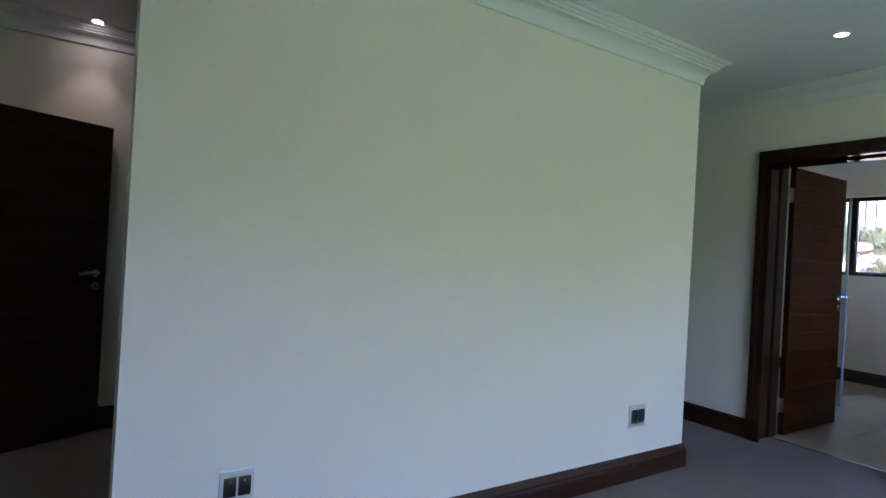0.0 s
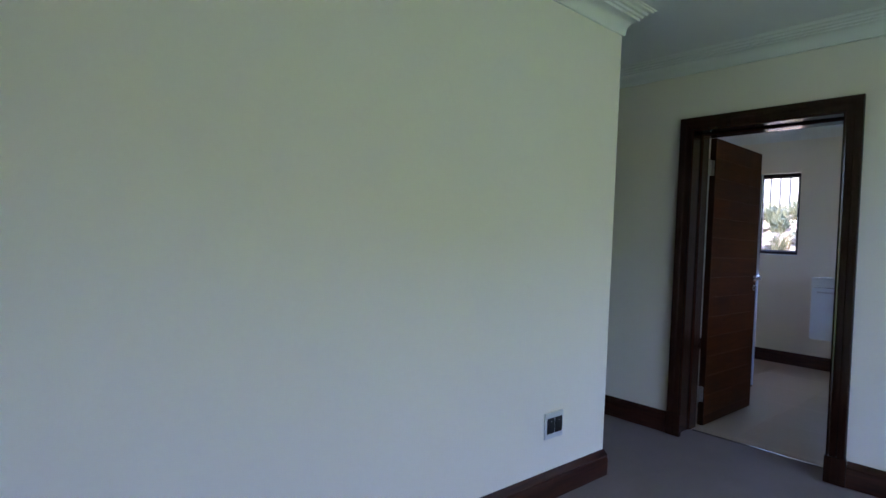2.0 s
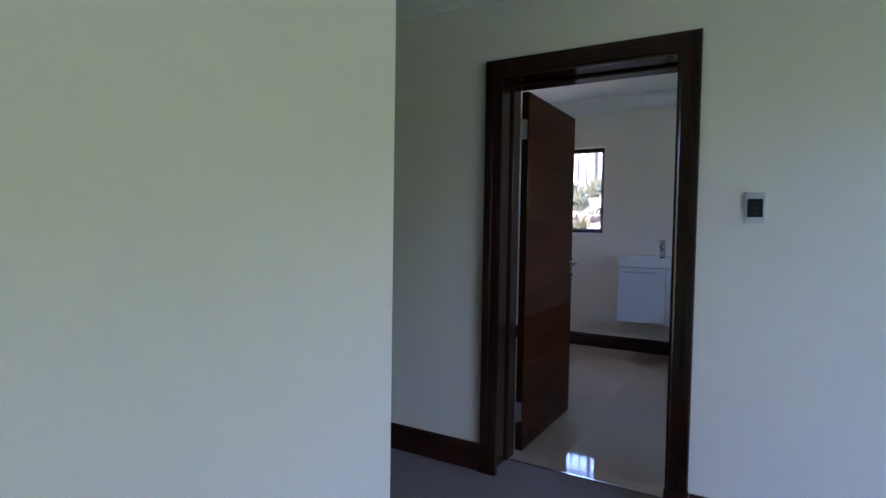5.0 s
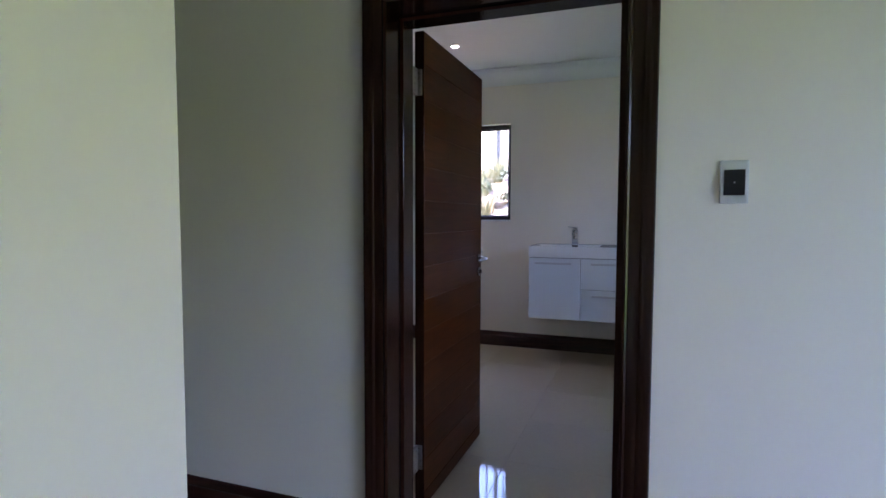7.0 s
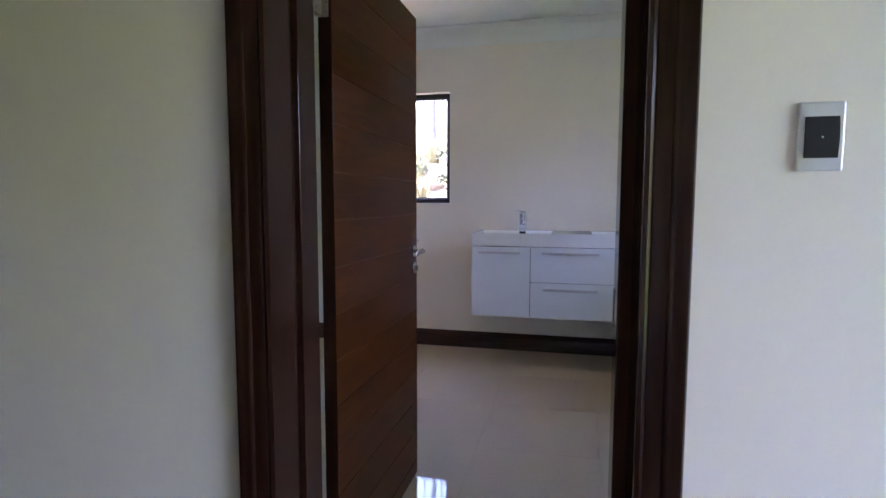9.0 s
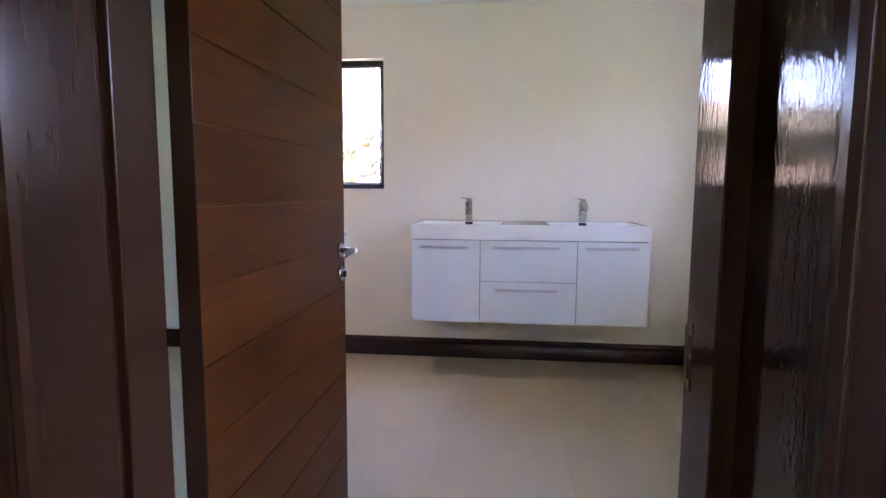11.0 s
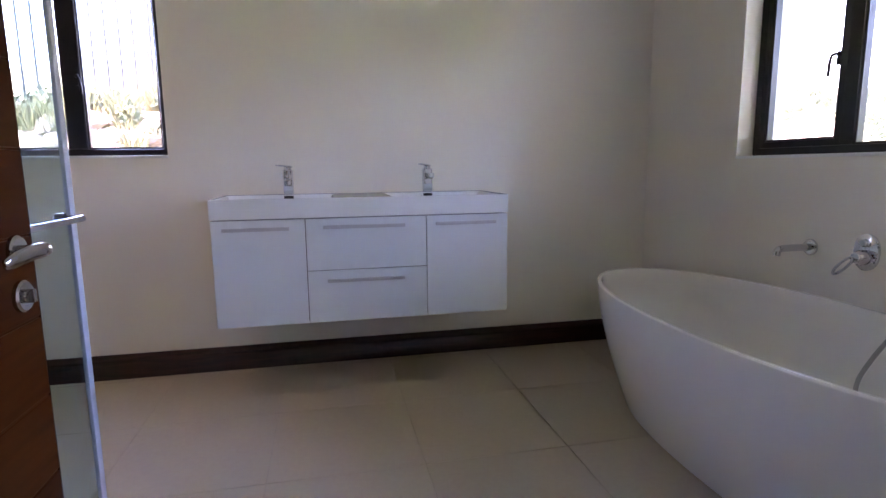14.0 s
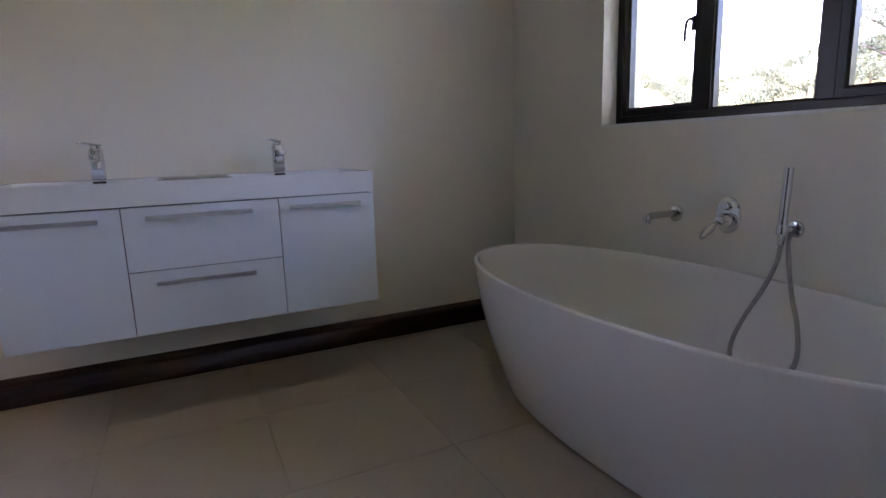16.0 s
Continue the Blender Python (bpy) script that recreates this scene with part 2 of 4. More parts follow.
def sweep(path, prof, to_world, closed=False, bm=None):
    """A profile (a: to the left of the path, b: out of its plane) drawn along a flat path with mitred corners."""
    bm = bm if bm is not None else bmesh.new()
    n = len(path)
    rings = []
    for i in range(n):
        p = Vector(path[i])
        d1 = (p - Vector(path[i - 1])).normalized() if closed or i > 0 else None
        d2 = (Vector(path[(i + 1) % n]) - p).normalized() if closed or i < n - 1 else None
        d1, d2 = d1 or d2, d2 or d1
        n1, n2 = Vector((-d1.y, d1.x)), Vector((-d2.y, d2.x))
        m = (n1 + n2) / (1 + n1.dot(n2))
        rings.append([bm.verts.new(to_world(p.x + a * m.x, p.y + a * m.y, b)) for a, b in prof])
    k = len(prof)
    for i in range(n if closed else n - 1):
        r, s = rings[i], rings[(i + 1) % n]
        for j in range(k):
            bm.faces.new((r[j], r[(j + 1) % k], s[(j + 1) % k], s[j]))
    if not closed:
        bm.faces.new(rings[0])
        bm.faces.new(rings[-1])
    return bm


def tube(points, r, seg=12, bm=None, caps=True):
    bm = bm if bm is not None else bmesh.new()
    pts = [Vector(p) for p in points]
    radii = r if isinstance(r, (list, tuple)) else [r] * len(pts)
    up = Vector((0, 0, 1))
    rings = []
    for i, p in enumerate(pts):
        d = (pts[min(i + 1, len(pts) - 1)] - pts[max(i - 1, 0)]).normalized()
        if abs(d.dot(up)) > 0.95:
            up = Vector((0.6, 0.8, 0))
        u = d.cross(up).normalized()
        w = u.cross(d).normalized()
        up = w
        rings.append([bm.verts.new(p + radii[i] * (math.cos(a) * u + math.sin(a) * w)) for a in (2 * math.pi * k / seg for k in range(seg))])
    for r0, r1 in zip(rings, rings[1:]):
        for j in range(seg):
            bm.faces.new((r0[j], r0[(j + 1) % seg], r1[(j + 1) % seg], r1[j]))
    if caps:
        bm.faces.new(rings[0])
        bm.faces.new(rings[-1])
    return bm


def lathe(prof, m=None, seg=28, bm=None):
    """Turns (radius, height) pairs about z; m poses the result."""
    bm = bm if bm is not None else bmesh.new()
    m = m or Matrix()
    rings = [[bm.verts.new(m @ Vector((r * math.cos(a), r * math.sin(a), z))) for a in (2 * math.pi * k / seg for k in range(seg))] for r, z in prof]
    for r0, r1 in zip(rings, rings[1:]):
        for j in range(seg):
            bm.faces.new((r0[j], r0[(j + 1) % seg], r1[(j + 1) % seg], r1[j]))
    bm.faces.new(rings[0])
    bm.faces.new(rings[-1])
    return bm


def curve(points, steps=8):
    """A smooth line through the points."""
    p = [Vector(q) for q in points]
    p = [2 * p[0] - p[1], *p, 2 * p[-1] - p[-2]]
    out = []
    for i in range(1, len(p) - 2):
        for s in range(steps):
            t = s / steps
            a, b, c, d = p[i - 1:i + 3]
            out.append(0.5 * (2 * b + (c - a) * t + (2 * a - 5 * b + 4 * c - d) * t * t + (3 * b - a - 3 * c + d) * t ** 3))
    return out + [p[-2]]


def wall_mesh(axis, n0, n1, u0, u1, z0, z1, holes=()):
    """A wall between n0 and n1 across, u0 to u1 along, with holes (u0, u1, z0, z1) cut through."""
    us = sorted({u0, u1, *[h[0] for h in holes], *[h[1] for h in holes]})
    zs = sorted({z0, z1, *[h[2] for h in holes], *[h[3] for h in holes]})
    at = (lambda n, u, z: (n, u, z)) if axis == "x" else (lambda n, u, z: (u, n, z))
    bm = bmesh.new()

    def solid(i, j):
        if not (0 <= i < len(us) - 1 and 0 <= j < len(zs) - 1):
            return False
        u, z = (us[i] + us[i + 1]) / 2, (zs[j] + zs[j + 1]) / 2
        return not any(h[0] < u < h[1] and h[2] < z < h[3] for h in holes)

    cache = {}

    def vert(*c):
        if c not in cache:
            cache[c] = bm.verts.new(at(*c))
        return cache[c]

    for i in range(len(us) - 1):
        for j in range(len(zs) - 1):
            if not solid(i, j):
                continue
            a, b, c, d = us[i], us[i + 1], zs[j], zs[j + 1]
            for n in (n0, n1):
                bm.faces.new((vert(n, a, c), vert(n, b, c), vert(n, b, d), vert(n, a, d)))
            for di, dj, p, q in ((-1, 0, (a, c), (a, d)), (1, 0, (b, c), (b, d)), (0, -1, (a, c), (b, c)), (0, 1, (a, d), (b, d))):
                if not solid(i + di, j + dj):
                    bm.faces.new((vert(n0, *p), vert(n1, *p), vert(n1, *q), vert(n0, *q)))
    return bm


def structure(name, bm, mat, label, smooth=False):
    return tagged(link(name, bm, mat, smooth), label, kind="structure")


def flat_xy(x, y, b):
    return (x, y, b)


# ---- the shell ----
CEIL_BED, CEIL_BATH = 2.53, 2.68
DW0, DW1 = 4.08, 4.312            # wall with the bathroom door: bedroom face, bathroom face
EAST, EAST_OUT = 7.49, 7.75
SOUTH, SOUTH_OUT = -0.485, -0.745
NORTH = 4.43
STUB_Y, STUB_T, STUB_X0, STUB_X1 = 2.075, 0.24, 0.0286, 3.098
WEST, BED_S = -2.6, -2.5
BED_N = 4.14                     # north wall of the bedroom and its passage
PASS_W = -0.82                   # west wall of the passage behind the free-standing wall

structure("wall_door_side", wall_mesh("x", DW0, DW1, BED_S, NORTH + 0.2, 0, 2.8, [(1.246, 2.150, -0.001, 2.078)]), PAINT, "cream painted plaster wall with a dark wooden doorway")
structure("wall_bath_east", wall_mesh("x", EAST, EAST_OUT, SOUTH_OUT, NORTH + 0.2, -0.2, 2.9, [(2.434, 3.400, 1.246, 2.178)]), PAINT, "cream painted bathroom wall behind the vanity, with a small window")
structure("wall_bath_south", wall_mesh("y", SOUTH_OUT, SOUTH, DW1, EAST, -0.2, 2.9, [(4.642, 6.690, 1.207, 2.175)]), PAINT, "cream painted bathroom wall above the bath, with a wide window")
structure("wall_north", wall_mesh("y", NORTH, NORTH + 0.2, DW1, EAST, -0.2, 2.9), PAINT, "plain cream painted plaster wall")
structure("wall_passage_north", wall_mesh("y", BED_N, NORTH + 0.2, WEST, DW0, -0.2, 2.9), PAINT, "plain cream painted plaster wall")
structure("wall_stub", wall_mesh("y", STUB_Y, STUB_Y + STUB_T, STUB_X0, STUB_X1, 0, 2.6), PAINT, "free-standing cream painted dividing wall in the bedroom")
structure("wall_passage_west", wall_mesh("x", PASS_W - 0.15, PASS_W, STUB_Y + STUB_T, BED_N, 0, 2.6, [(2.82, 3.68, -0.001, 2.0)]), PAINT, "cream painted wall with a doorway")
structure("wall_bedroom_west", wall_mesh("x", WEST - 0.2, WEST, BED_S - 0.2, NORTH, -0.2, 2.9), PAINT, "plain cream painted bedroom wall")
structure("wall_bedroom_south", wall_mesh("y", BED_S - 0.2, BED_S, WEST, DW0, -0.2, 2.9, [(OPEN_X0, OPEN_X1, 0.02, 2.41)]), PAINT, "bedroom wall with a wide opening to the garden")
structure("wall_outer_corner", wall_mesh("x", DW0, DW1, BED_S - 0.2, BED_S, -0.2, 2.9), OUTER, "outside end of the wall")
structure("ceiling_bedroom", box(WEST, DW0, BED_S, BED_N, CEIL_BED, CEIL_BED + 0.12), CEIL, "white painted bedroom ceiling")
structure("ceiling_bathroom", box(DW1, EAST, SOUTH, NORTH, CEIL_BATH, CEIL_BATH + 0.12), CEIL, "white painted bathroom ceiling")
structure("roof", box(WEST - 0.7, EAST_OUT + 0.45, BED_S - 0.55, NORTH + 0.7, 2.92, 3.05), ROOF, "flat roof slab with shallow eaves")
structure("floor_bedroom", box(WEST, 4.278, BED_S, BED_N, -0.1, -0.002), CARPET, "grey-brown short-pile carpet")
structure("threshold_strip", box(4.272, 4.284, 1.311, 2.109, -0.02, 0.0035, 0.001), STEEL, "thin metal strip between carpet and tiles")

# cornices: a cove with stepped mouldings, coming off the ceiling
def cornice_profile(drop, out, z):
    k = [(0, -1), (0.09, -1), (0.11, -0.9), (0.13, -0.75), (0.2, -0.6), (0.32, -0.48), (0.46, -0.42), (0.5, -0.42), (0.51, -0.33), (0.6, -0.31), (0.62, -0.23), (0.72, -0.21), (0.76, -0.12), (0.9, -0.1), (0.93, -0.04), (1.0, -0.04), (1.0, 0.01), (0, 0.01)]
    return [(-a * out, z + b * drop) for a, b in k]


def cove_profile(drop, out, z):
    k = [(0, -1), (0.05, -1)] + [(0.05 + 0.9 * (1 - math.cos(a)), -1 + 0.94 * math.sin(a)) for a in (i * math.pi / 20 for i in range(1, 11))] + [(1.0, -0.05), (1.0, 0.01), (0, 0.01)]
    return [(-a * out, z + b * drop) for a, b in k]


def run_trim(name, path, prof, mat, label, closed=False):
    return structure(name, sweep(path, prof, flat_xy, closed), mat, label, True)


run_trim("cornice_1", [(STUB_X0, STUB_Y + STUB_T), (STUB_X0, STUB_Y), (STUB_X1, STUB_Y), (STUB_X1, STUB_Y + STUB_T)][::1], [(a, b) for a, b in cornice_profile(0.14, 0.125, CEIL_BED)], CORN, "white stepped plaster cornice")
run_trim("cornice_2", [(WEST, BED_S), (WEST, BED_N), (DW0, BED_N), (DW0, BED_S)], [(a, b) for a, b in cornice_profile(0.105, 0.16, CEIL_BED)], CORN, "white stepped plaster cornice")
run_trim("cornice_3", [(DW1, SOUTH), (DW1, NORTH), (EAST, NORTH), (EAST, SOUTH)], cove_profile(0.14, 0.14, CEIL_BATH), CORN, "white coved cornice", True)

# baseboards, which stop at the doorway's plinths
BASE = [(0, 0), (-0.022, 0), (-0.022, 0.090), (-0.018, 0.096), (-0.018, 0.103), (-0.0205, 0.109), (-0.017, 0.118), (-0.010, 0.125), (-0.008, 0.136), (-0.004, 0.140), (0, 0.140)]
run_trim("baseboard_1", [(STUB_X0, STUB_Y + STUB_T), (STUB_X0, STUB_Y), (STUB_X1, STUB_Y), (STUB_X1, STUB_Y + STUB_T)], BASE, BASE_X, "dark mahogany moulded baseboard")
run_trim("baseboard_2", [(PASS_W, BED_N), (DW0, BED_N), (DW0, 2.191)], BASE, BASE_Y, "dark mahogany moulded baseboard")
run_trim("baseboard_3", [(DW0, 1.184), (DW0, BED_S)], BASE, BASE_Y, "dark mahogany moulded baseboard")
run_trim("baseboard_4", [(DW1, 2.2), (DW1, NORTH), (EAST, NORTH), (EAST, SOUTH), (DW1, SOUTH), (DW1, 1.17)], BASE, BASE_Y, "dark mahogany moulded baseboard")

# ---- bathroom doorway ----
def doorway(y0, y1, top, x0, x1):
    """Lining, stop, architrave and plinths of a doorway in a wall that runs along y."""
    d = thing("door_frame", ((x0 + x1) / 2, (y0 + y1) / 2, 0), "dark varnished mahogany door frame with moulded architrave", "door frame", kind="structure")
    inv = Matrix.Translation((-(x0 + x1) / 2, -(y0 + y1) / 2, 0))

    def put(name, bm, smooth=False, mat=FRAME_WOOD, label=""):
        bm.transform(inv)
        return part(name, bm, mat, d, label, smooth)

    t = 0.032
    step = 4.253
    # the lock side is rebated: a recessed lining, then a proud strip that carries the strike plate
    put("jamb", box(x0 - 0.004, step, y0 - 0.062, y0 - 0.030, 0, top, 0.003), mat=LINING)
    put("jamb", box(step, x1 + 0.0495, y0 - 0.062, y0, 0, top, 0.003), mat=LINING)
    put("jamb", box(x0 - 0.004, step, y1 + 0.012, y1 + t, 0, top, 0.003))
    put("jamb", box(step, x1 + 0.040, y1, y1 + t, 0, top, 0.003))
    put("head", box(x0 - 0.004, x1 + 0.041, y0 - 0.062, y1 + t, top + 0.0005, top + t, 0.003), mat=LINING)
    put("stop", box(step, x1 + 0.041, y0 + 0.0005, y1 - 0.0005, top - 0.012, top, 0.003), mat=LINING)
    k = [(0.0, 0), (0.0, 0.014), (0.10, 0.018), (0.18, 0.013), (0.22, 0.016), (0.54, 0.017), (0.60, 0.022), (0.68, 0.024), (0.80, 0.024), (0.87, 0.028), (0.95, 0.028), (1.0, 0.022), (1.0, 0)]
    ya, yb, w, zt = y0 - 0.027, y1 - 0.020, 0.092, top - 0.012
    path = [(ya, 0.150), (ya, zt), (yb, zt), (yb, 0.150)]
    arch = [(a * w, b) for a, b in k]
    put("architrave", sweep(path, arch, lambda u, v, b: (x0 - 0.005 - b, u, v)), True)
    put("architrave", sweep([(ya, 0.150), (ya, zt)], arch, lambda u, v, b: (x1 + b, u, v)), True)
    put("plinth", box(x0 - 0.037, x0 - 0.0045, ya - 0.096, ya + 0.004, 0, 0.150, 0.004))
    put("plinth", box(x0 - 0.037, x0 - 0.0045, yb - 0.004, yb + 0.096, 0, 0.150, 0.004))
    put("plinth", box(x1, x1 + 0.034, ya - 0.096, y0 - 0.0625, 0, 0.150, 0.004))
    strike = box(x1 + 0.0345, x1 + 0.0475, y0 + 0.0004, y0 + 0.002, 0.953, 1.036)
    for za, zb in ((1.026, 1.043), (0.991, 0.999), (0.943, 0.958)):
        box(x1 + 0.0240, x1 + 0.0345, y0 + 0.0004, y0 + 0.002, za, zb, 0, strike)
    put("strike_plate", strike, False, PLATE, "dull steel lipped strike plate")
    put("latch_hole", box(x1 + 0.0245, x1 + 0.0343, y0 + 0.0001, y0 + 0.0008, 0.9995, 1.0255), False, DARK_GAP)
    put("latch_hole", box(x1 + 0.0245, x1 + 0.0343, y0 + 0.0001, y0 + 0.0008, 0.9585, 0.9905), False, DARK_GAP)
    for z in (0.950, 1.035):
        put("screw", lathe([(0.0035, 0), (0.003, 0.001)], pose(x1 + 0.0290, y0 + 0.002, z, -90, 0, 0), 10), False, PLATE)
    return d


doorway(1.308, 2.118, 2.047, DW0, DW1)


def lever(parent, x, side, z_lever, z_key, label):
    """A lever on a round rose with a key rose under it, on the face y = side * 0.021 of a leaf that runs along +x."""
    f = side * 0.0205
    face = pose(x, f, z_lever, -90 * side, 0, 0)
    h = part("door_handle", lathe([(0.0250, 0), (0.0250, 0.005), (0.0225, 0.008), (0.012, 0.009)], face, 28), STEEL, parent, label, True)
    neck = curve([(x, f + side * 0.005, z_lever), (x, f + side * 0.028, z_lever), (x - 0.005, f + side * 0.043, z_lever + 0.001), (x - 0.022, f + side * 0.050, z_lever + 0.003), (x - 0.065, f + side * 0.049, z_lever + 0.002), (x - 0.116, f + side * 0.043, z_lever - 0.004)], 6)
    bar = tube(neck + [neck[-1] + Vector((-0.003, 0, -0.0005))], [0.0090] * 12 + [0.0098 + 0.0014 * math.sin(i * 0.17) for i in range(len(neck) - 14)] + [0.0085, 0.007, 0.004], 16)
    for v in bar.verts:
        if v.co.x < x - 0.014:
            v.co.z = z_lever + (v.co.z - z_lever) * 1.1
            v.co.y = f + side * 0.048 + (v.co.y - f - side * 0.048) * 0.6
    part("lever", bar, STEEL, h, "", True)
    k = part("key_rose", lathe([(0.026, 0), (0.026, 0.006), (0.023, 0.009), (0.010, 0.009), (0.009, 0.012)], pose(x, f, z_key, -90 * side, 0, 0), 28), STEEL, parent, "", True)
    part("thumb_turn", box(x - 0.004, x + 0.004, min(f, f + side * 0.022), max(f, f + side * 0.022), z_key - 0.011, z_key + 0.011, 0.002), STEEL, k)


def boarded_leaf(name, at, turn, mat, label, length=0.848, height=2.046):
    """A door leaf of grooved horizontal boards; its hinge edge stands at the origin, the leaf runs along +x."""
    d = thing(name, at, label, "door", kind="structure", turn=turn)
    part("core", box(0.001, length - 0.001, -0.0175, 0.0175, 0.008, height - 0.002), mat, d)
    pitch = 0.141
    board = bmesh.new()
    box(0, length, -0.0205, 0.0205, 0, pitch - 0.0038, 0.0020, board)
    me = bpy.data.meshes.new("board")
    bmesh.ops.recalc_face_normals(board, faces=board.faces)
    board.to_mesh(me)
    board.free()
    me.materials.append(mat)
    part("lipping", box(-0.0016, 0.0004, -0.0205, 0.0205, 0.006, height, 0.0006), FRAME_WOOD, d)
    part("lipping", box(length - 0.0004, length + 0.0012, -0.0205, 0.0205, 0.006, height, 0.0006), FRAME_WOOD, d)
    zs = [0.075 + pitch * k for k in range(13)]
    for zb in zs:
        b = new("board", me)
        b.parent, b.location = d, (0, 0, zb + 0.002)
    part("board", box(0, length, -0.0205, 0.0205, 0.006, zs[0] - 0.0025, 0.0028), mat, d)
    part("board", box(0, length, -0.0205, 0.0205, zs[-1] + pitch + 0.002, height, 0.0028), mat, d)
    return d


leaf = boarded_leaf("door_1", (4.412, 2.1145, 0.0), -0.4, DOOR_WOOD, "open mahogany door leaf of grooved horizontal boards", 0.85)
lever(leaf, 0.797, -1, 1.042, 0.968, "brushed steel lever handle")
lever(leaf, 0.797, 1, 1.042, 0.968, "brushed steel lever handle")
part("lock_plate", box(0.8500, 0.8528, -0.0105, 0.0105, 0.915, 1.085, 0.0004), STEEL, leaf)
for zh in (0.228, 1.836):
    hb = part("hinge", tube([(-0.015, 0.016, zh - 0.054), (-0.015, 0.016, zh + 0.054)], 0.0075, 14), HINGE, leaf, "steel butt hinge", True)
    part("hinge_leaf", box(-0.0040, -0.0016, -0.0125, 0.0160, zh - 0.054, zh + 0.054, 0.0004), HINGE, hb)
    part("hinge_leaf", box(-0.066, -0.0155, 0.0012, 0.0034, zh - 0.054, zh + 0.054, 0.0004), HINGE, hb)
    part("hinge_strap", box(-0.0165, -0.0135, 0.0034, 0.0100, zh - 0.054, zh + 0.054), HINGE, hb)
    for dz in (-0.033, 0.0, 0.033):
        part("knuckle_joint", tube([(-0.015, 0.016, zh + dz - 0.0008), (-0.015, 0.016, zh + dz + 0.0008)], 0.0078, 14), DARK_GAP, hb)
    for dz in (-0.040, -0.014, 0.014, 0.040):
        part("screw", lathe([(0.0036, 0), (0.003, 0.0009)], pose(-0.0040, -0.006 + 0.010 * (dz > 0), zh + dz, 0, -90, 0), 10), PLATE, hb)
        part("screw", lathe([(0.0036, 0), (0.003, 0.0009)], pose(-0.048 + 0.012 * (dz > 0), 0.0012, zh + dz, 90, 0, 0), 10), PLATE, hb)

# ---- switches and sockets ----
def wall_plate(name, m, w, h, modules, label, category, frame_in=0.027, group="", side_in=0.0095, drop=0.0):
    """A plate on the plane y = 0, facing -y, with dark modules side by side."""
    e = new(name)
    e.matrix_basis = m
    tagged(e, label, category, group)
    bm = bmesh.new()
    box(-w / 2, w / 2, -0.011, -0.001, -h / 2, h / 2, 0.004, bm)
    part("plate", bm, SILVER, e, "silver plastic cover plate")
    iw, ih = w - 2 * side_in, h - 2 * frame_in
    each = iw / modules
    for k in range(modules):
        x0 = -iw / 2 + k * each
        bm = bmesh.new()
        pts = []
        for s in range(9):
            a = -1 + 2 * s / 8
            pts.append((a * ih / 2 - drop, -0.0125 - 0.0035 * (1 - a * a)))
        for x in (x0 + 0.004, x0 + each - 0.004):
            [bm.verts.new((x, y, z)) for z, y in pts]
        bm.verts.ensure_lookup_table()
        for s in range(8):
            bm.faces.new((bm.verts[s], bm.verts[s + 1], bm.verts[s + 10], bm.verts[s + 9]))
        ring = bm.faces[:]
        ext = bmesh.ops.extrude_face_region(bm, geom=ring)
        bmesh.ops.translate(bm, vec=(0, 0.006, 0), verts=[v for v in ext["geom"] if isinstance(v, bmesh.types.BMVert)])
        r = part("rocker", bm, BLACK, e, "black rocker", True)
        part("mark", lathe([(0.002, 0), (0.0016, 0.0006)], pose(x0 + each / 2, -0.0162, -drop if modules == 1 else ih * 0.3, 90, 0, 0), 10), SILVER, r)
    return e


wall_plate("light_switch", pose(DW0, 0.9760, 1.3785, 0, 0, -90), 0.0765, 0.126, 1, "silver framed black light switch on the wall beside the door", "light switch", frame_in=0.0255, side_in=0.0065, drop=0.0015)
wall_plate("wall_socket", pose(2.640, STUB_Y, 0.365, 0, 0, 0), 0.140, 0.128, 2, "silver framed socket with two black modules above the baseboard", "wall socket", frame_in=0.026, group="sockets on the dividing wall")
wall_plate("wall_socket", pose(0.4155, STUB_Y, 0.3695, 0, 0, 0), 0.122, 0.122, 2, "silver framed socket with two black modules above the baseboard", "wall socket", frame_in=0.026, group="sockets on the dividing wall")


# ---- downlights ----
def downlight(x, y, z, power):
    e = thing("downlight", (x, y, z), "small round recessed downlight, lit warm white", "ceiling light", "recessed downlights")
    part("trim_ring", lathe([(0.042, 0.0), (0.042, -0.004), (0.038, -0.007), (0.030, -0.006), (0.028, -0.001)], None, 32), SILVER, e, "", True)
    part("lamp", lathe([(0.028, -0.0035), (0.025, -0.0055), (0.004, -0.006)], None, 28), BULB, e, "glowing warm lamp face", True)
    ld = bpy.data.lights.new("downlight_beam", "SPOT")
    ld.energy, ld.spot_size, ld.spot_blend, ld.shadow_soft_size, ld.color = power, radians(80), 0.7, 0.03, (1.0, 0.83, 0.6)
    lo = new("downlight_beam", ld)
    lo.parent, lo.location = e, (0, 0, -0.03)
    return e


downlight(3.229, 1.364, CEIL_BED, LAMP)
downlight(-0.115, 3.961, CEIL_BED, LAMP * 0.7)
downlight(6.597, 2.705, CEIL_BATH, LAMP)

# ---- door in the passage ----
dark = boarded_leaf("door_2", (-0.745, 3.712, 0.0), 28.0, DARK_DOOR, "dark wooden door leaf standing open against the passage wall", 0.835, 1.92)
lever(dark, 0.775, -1, 1.00, 0.92, "brushed steel lever handle")


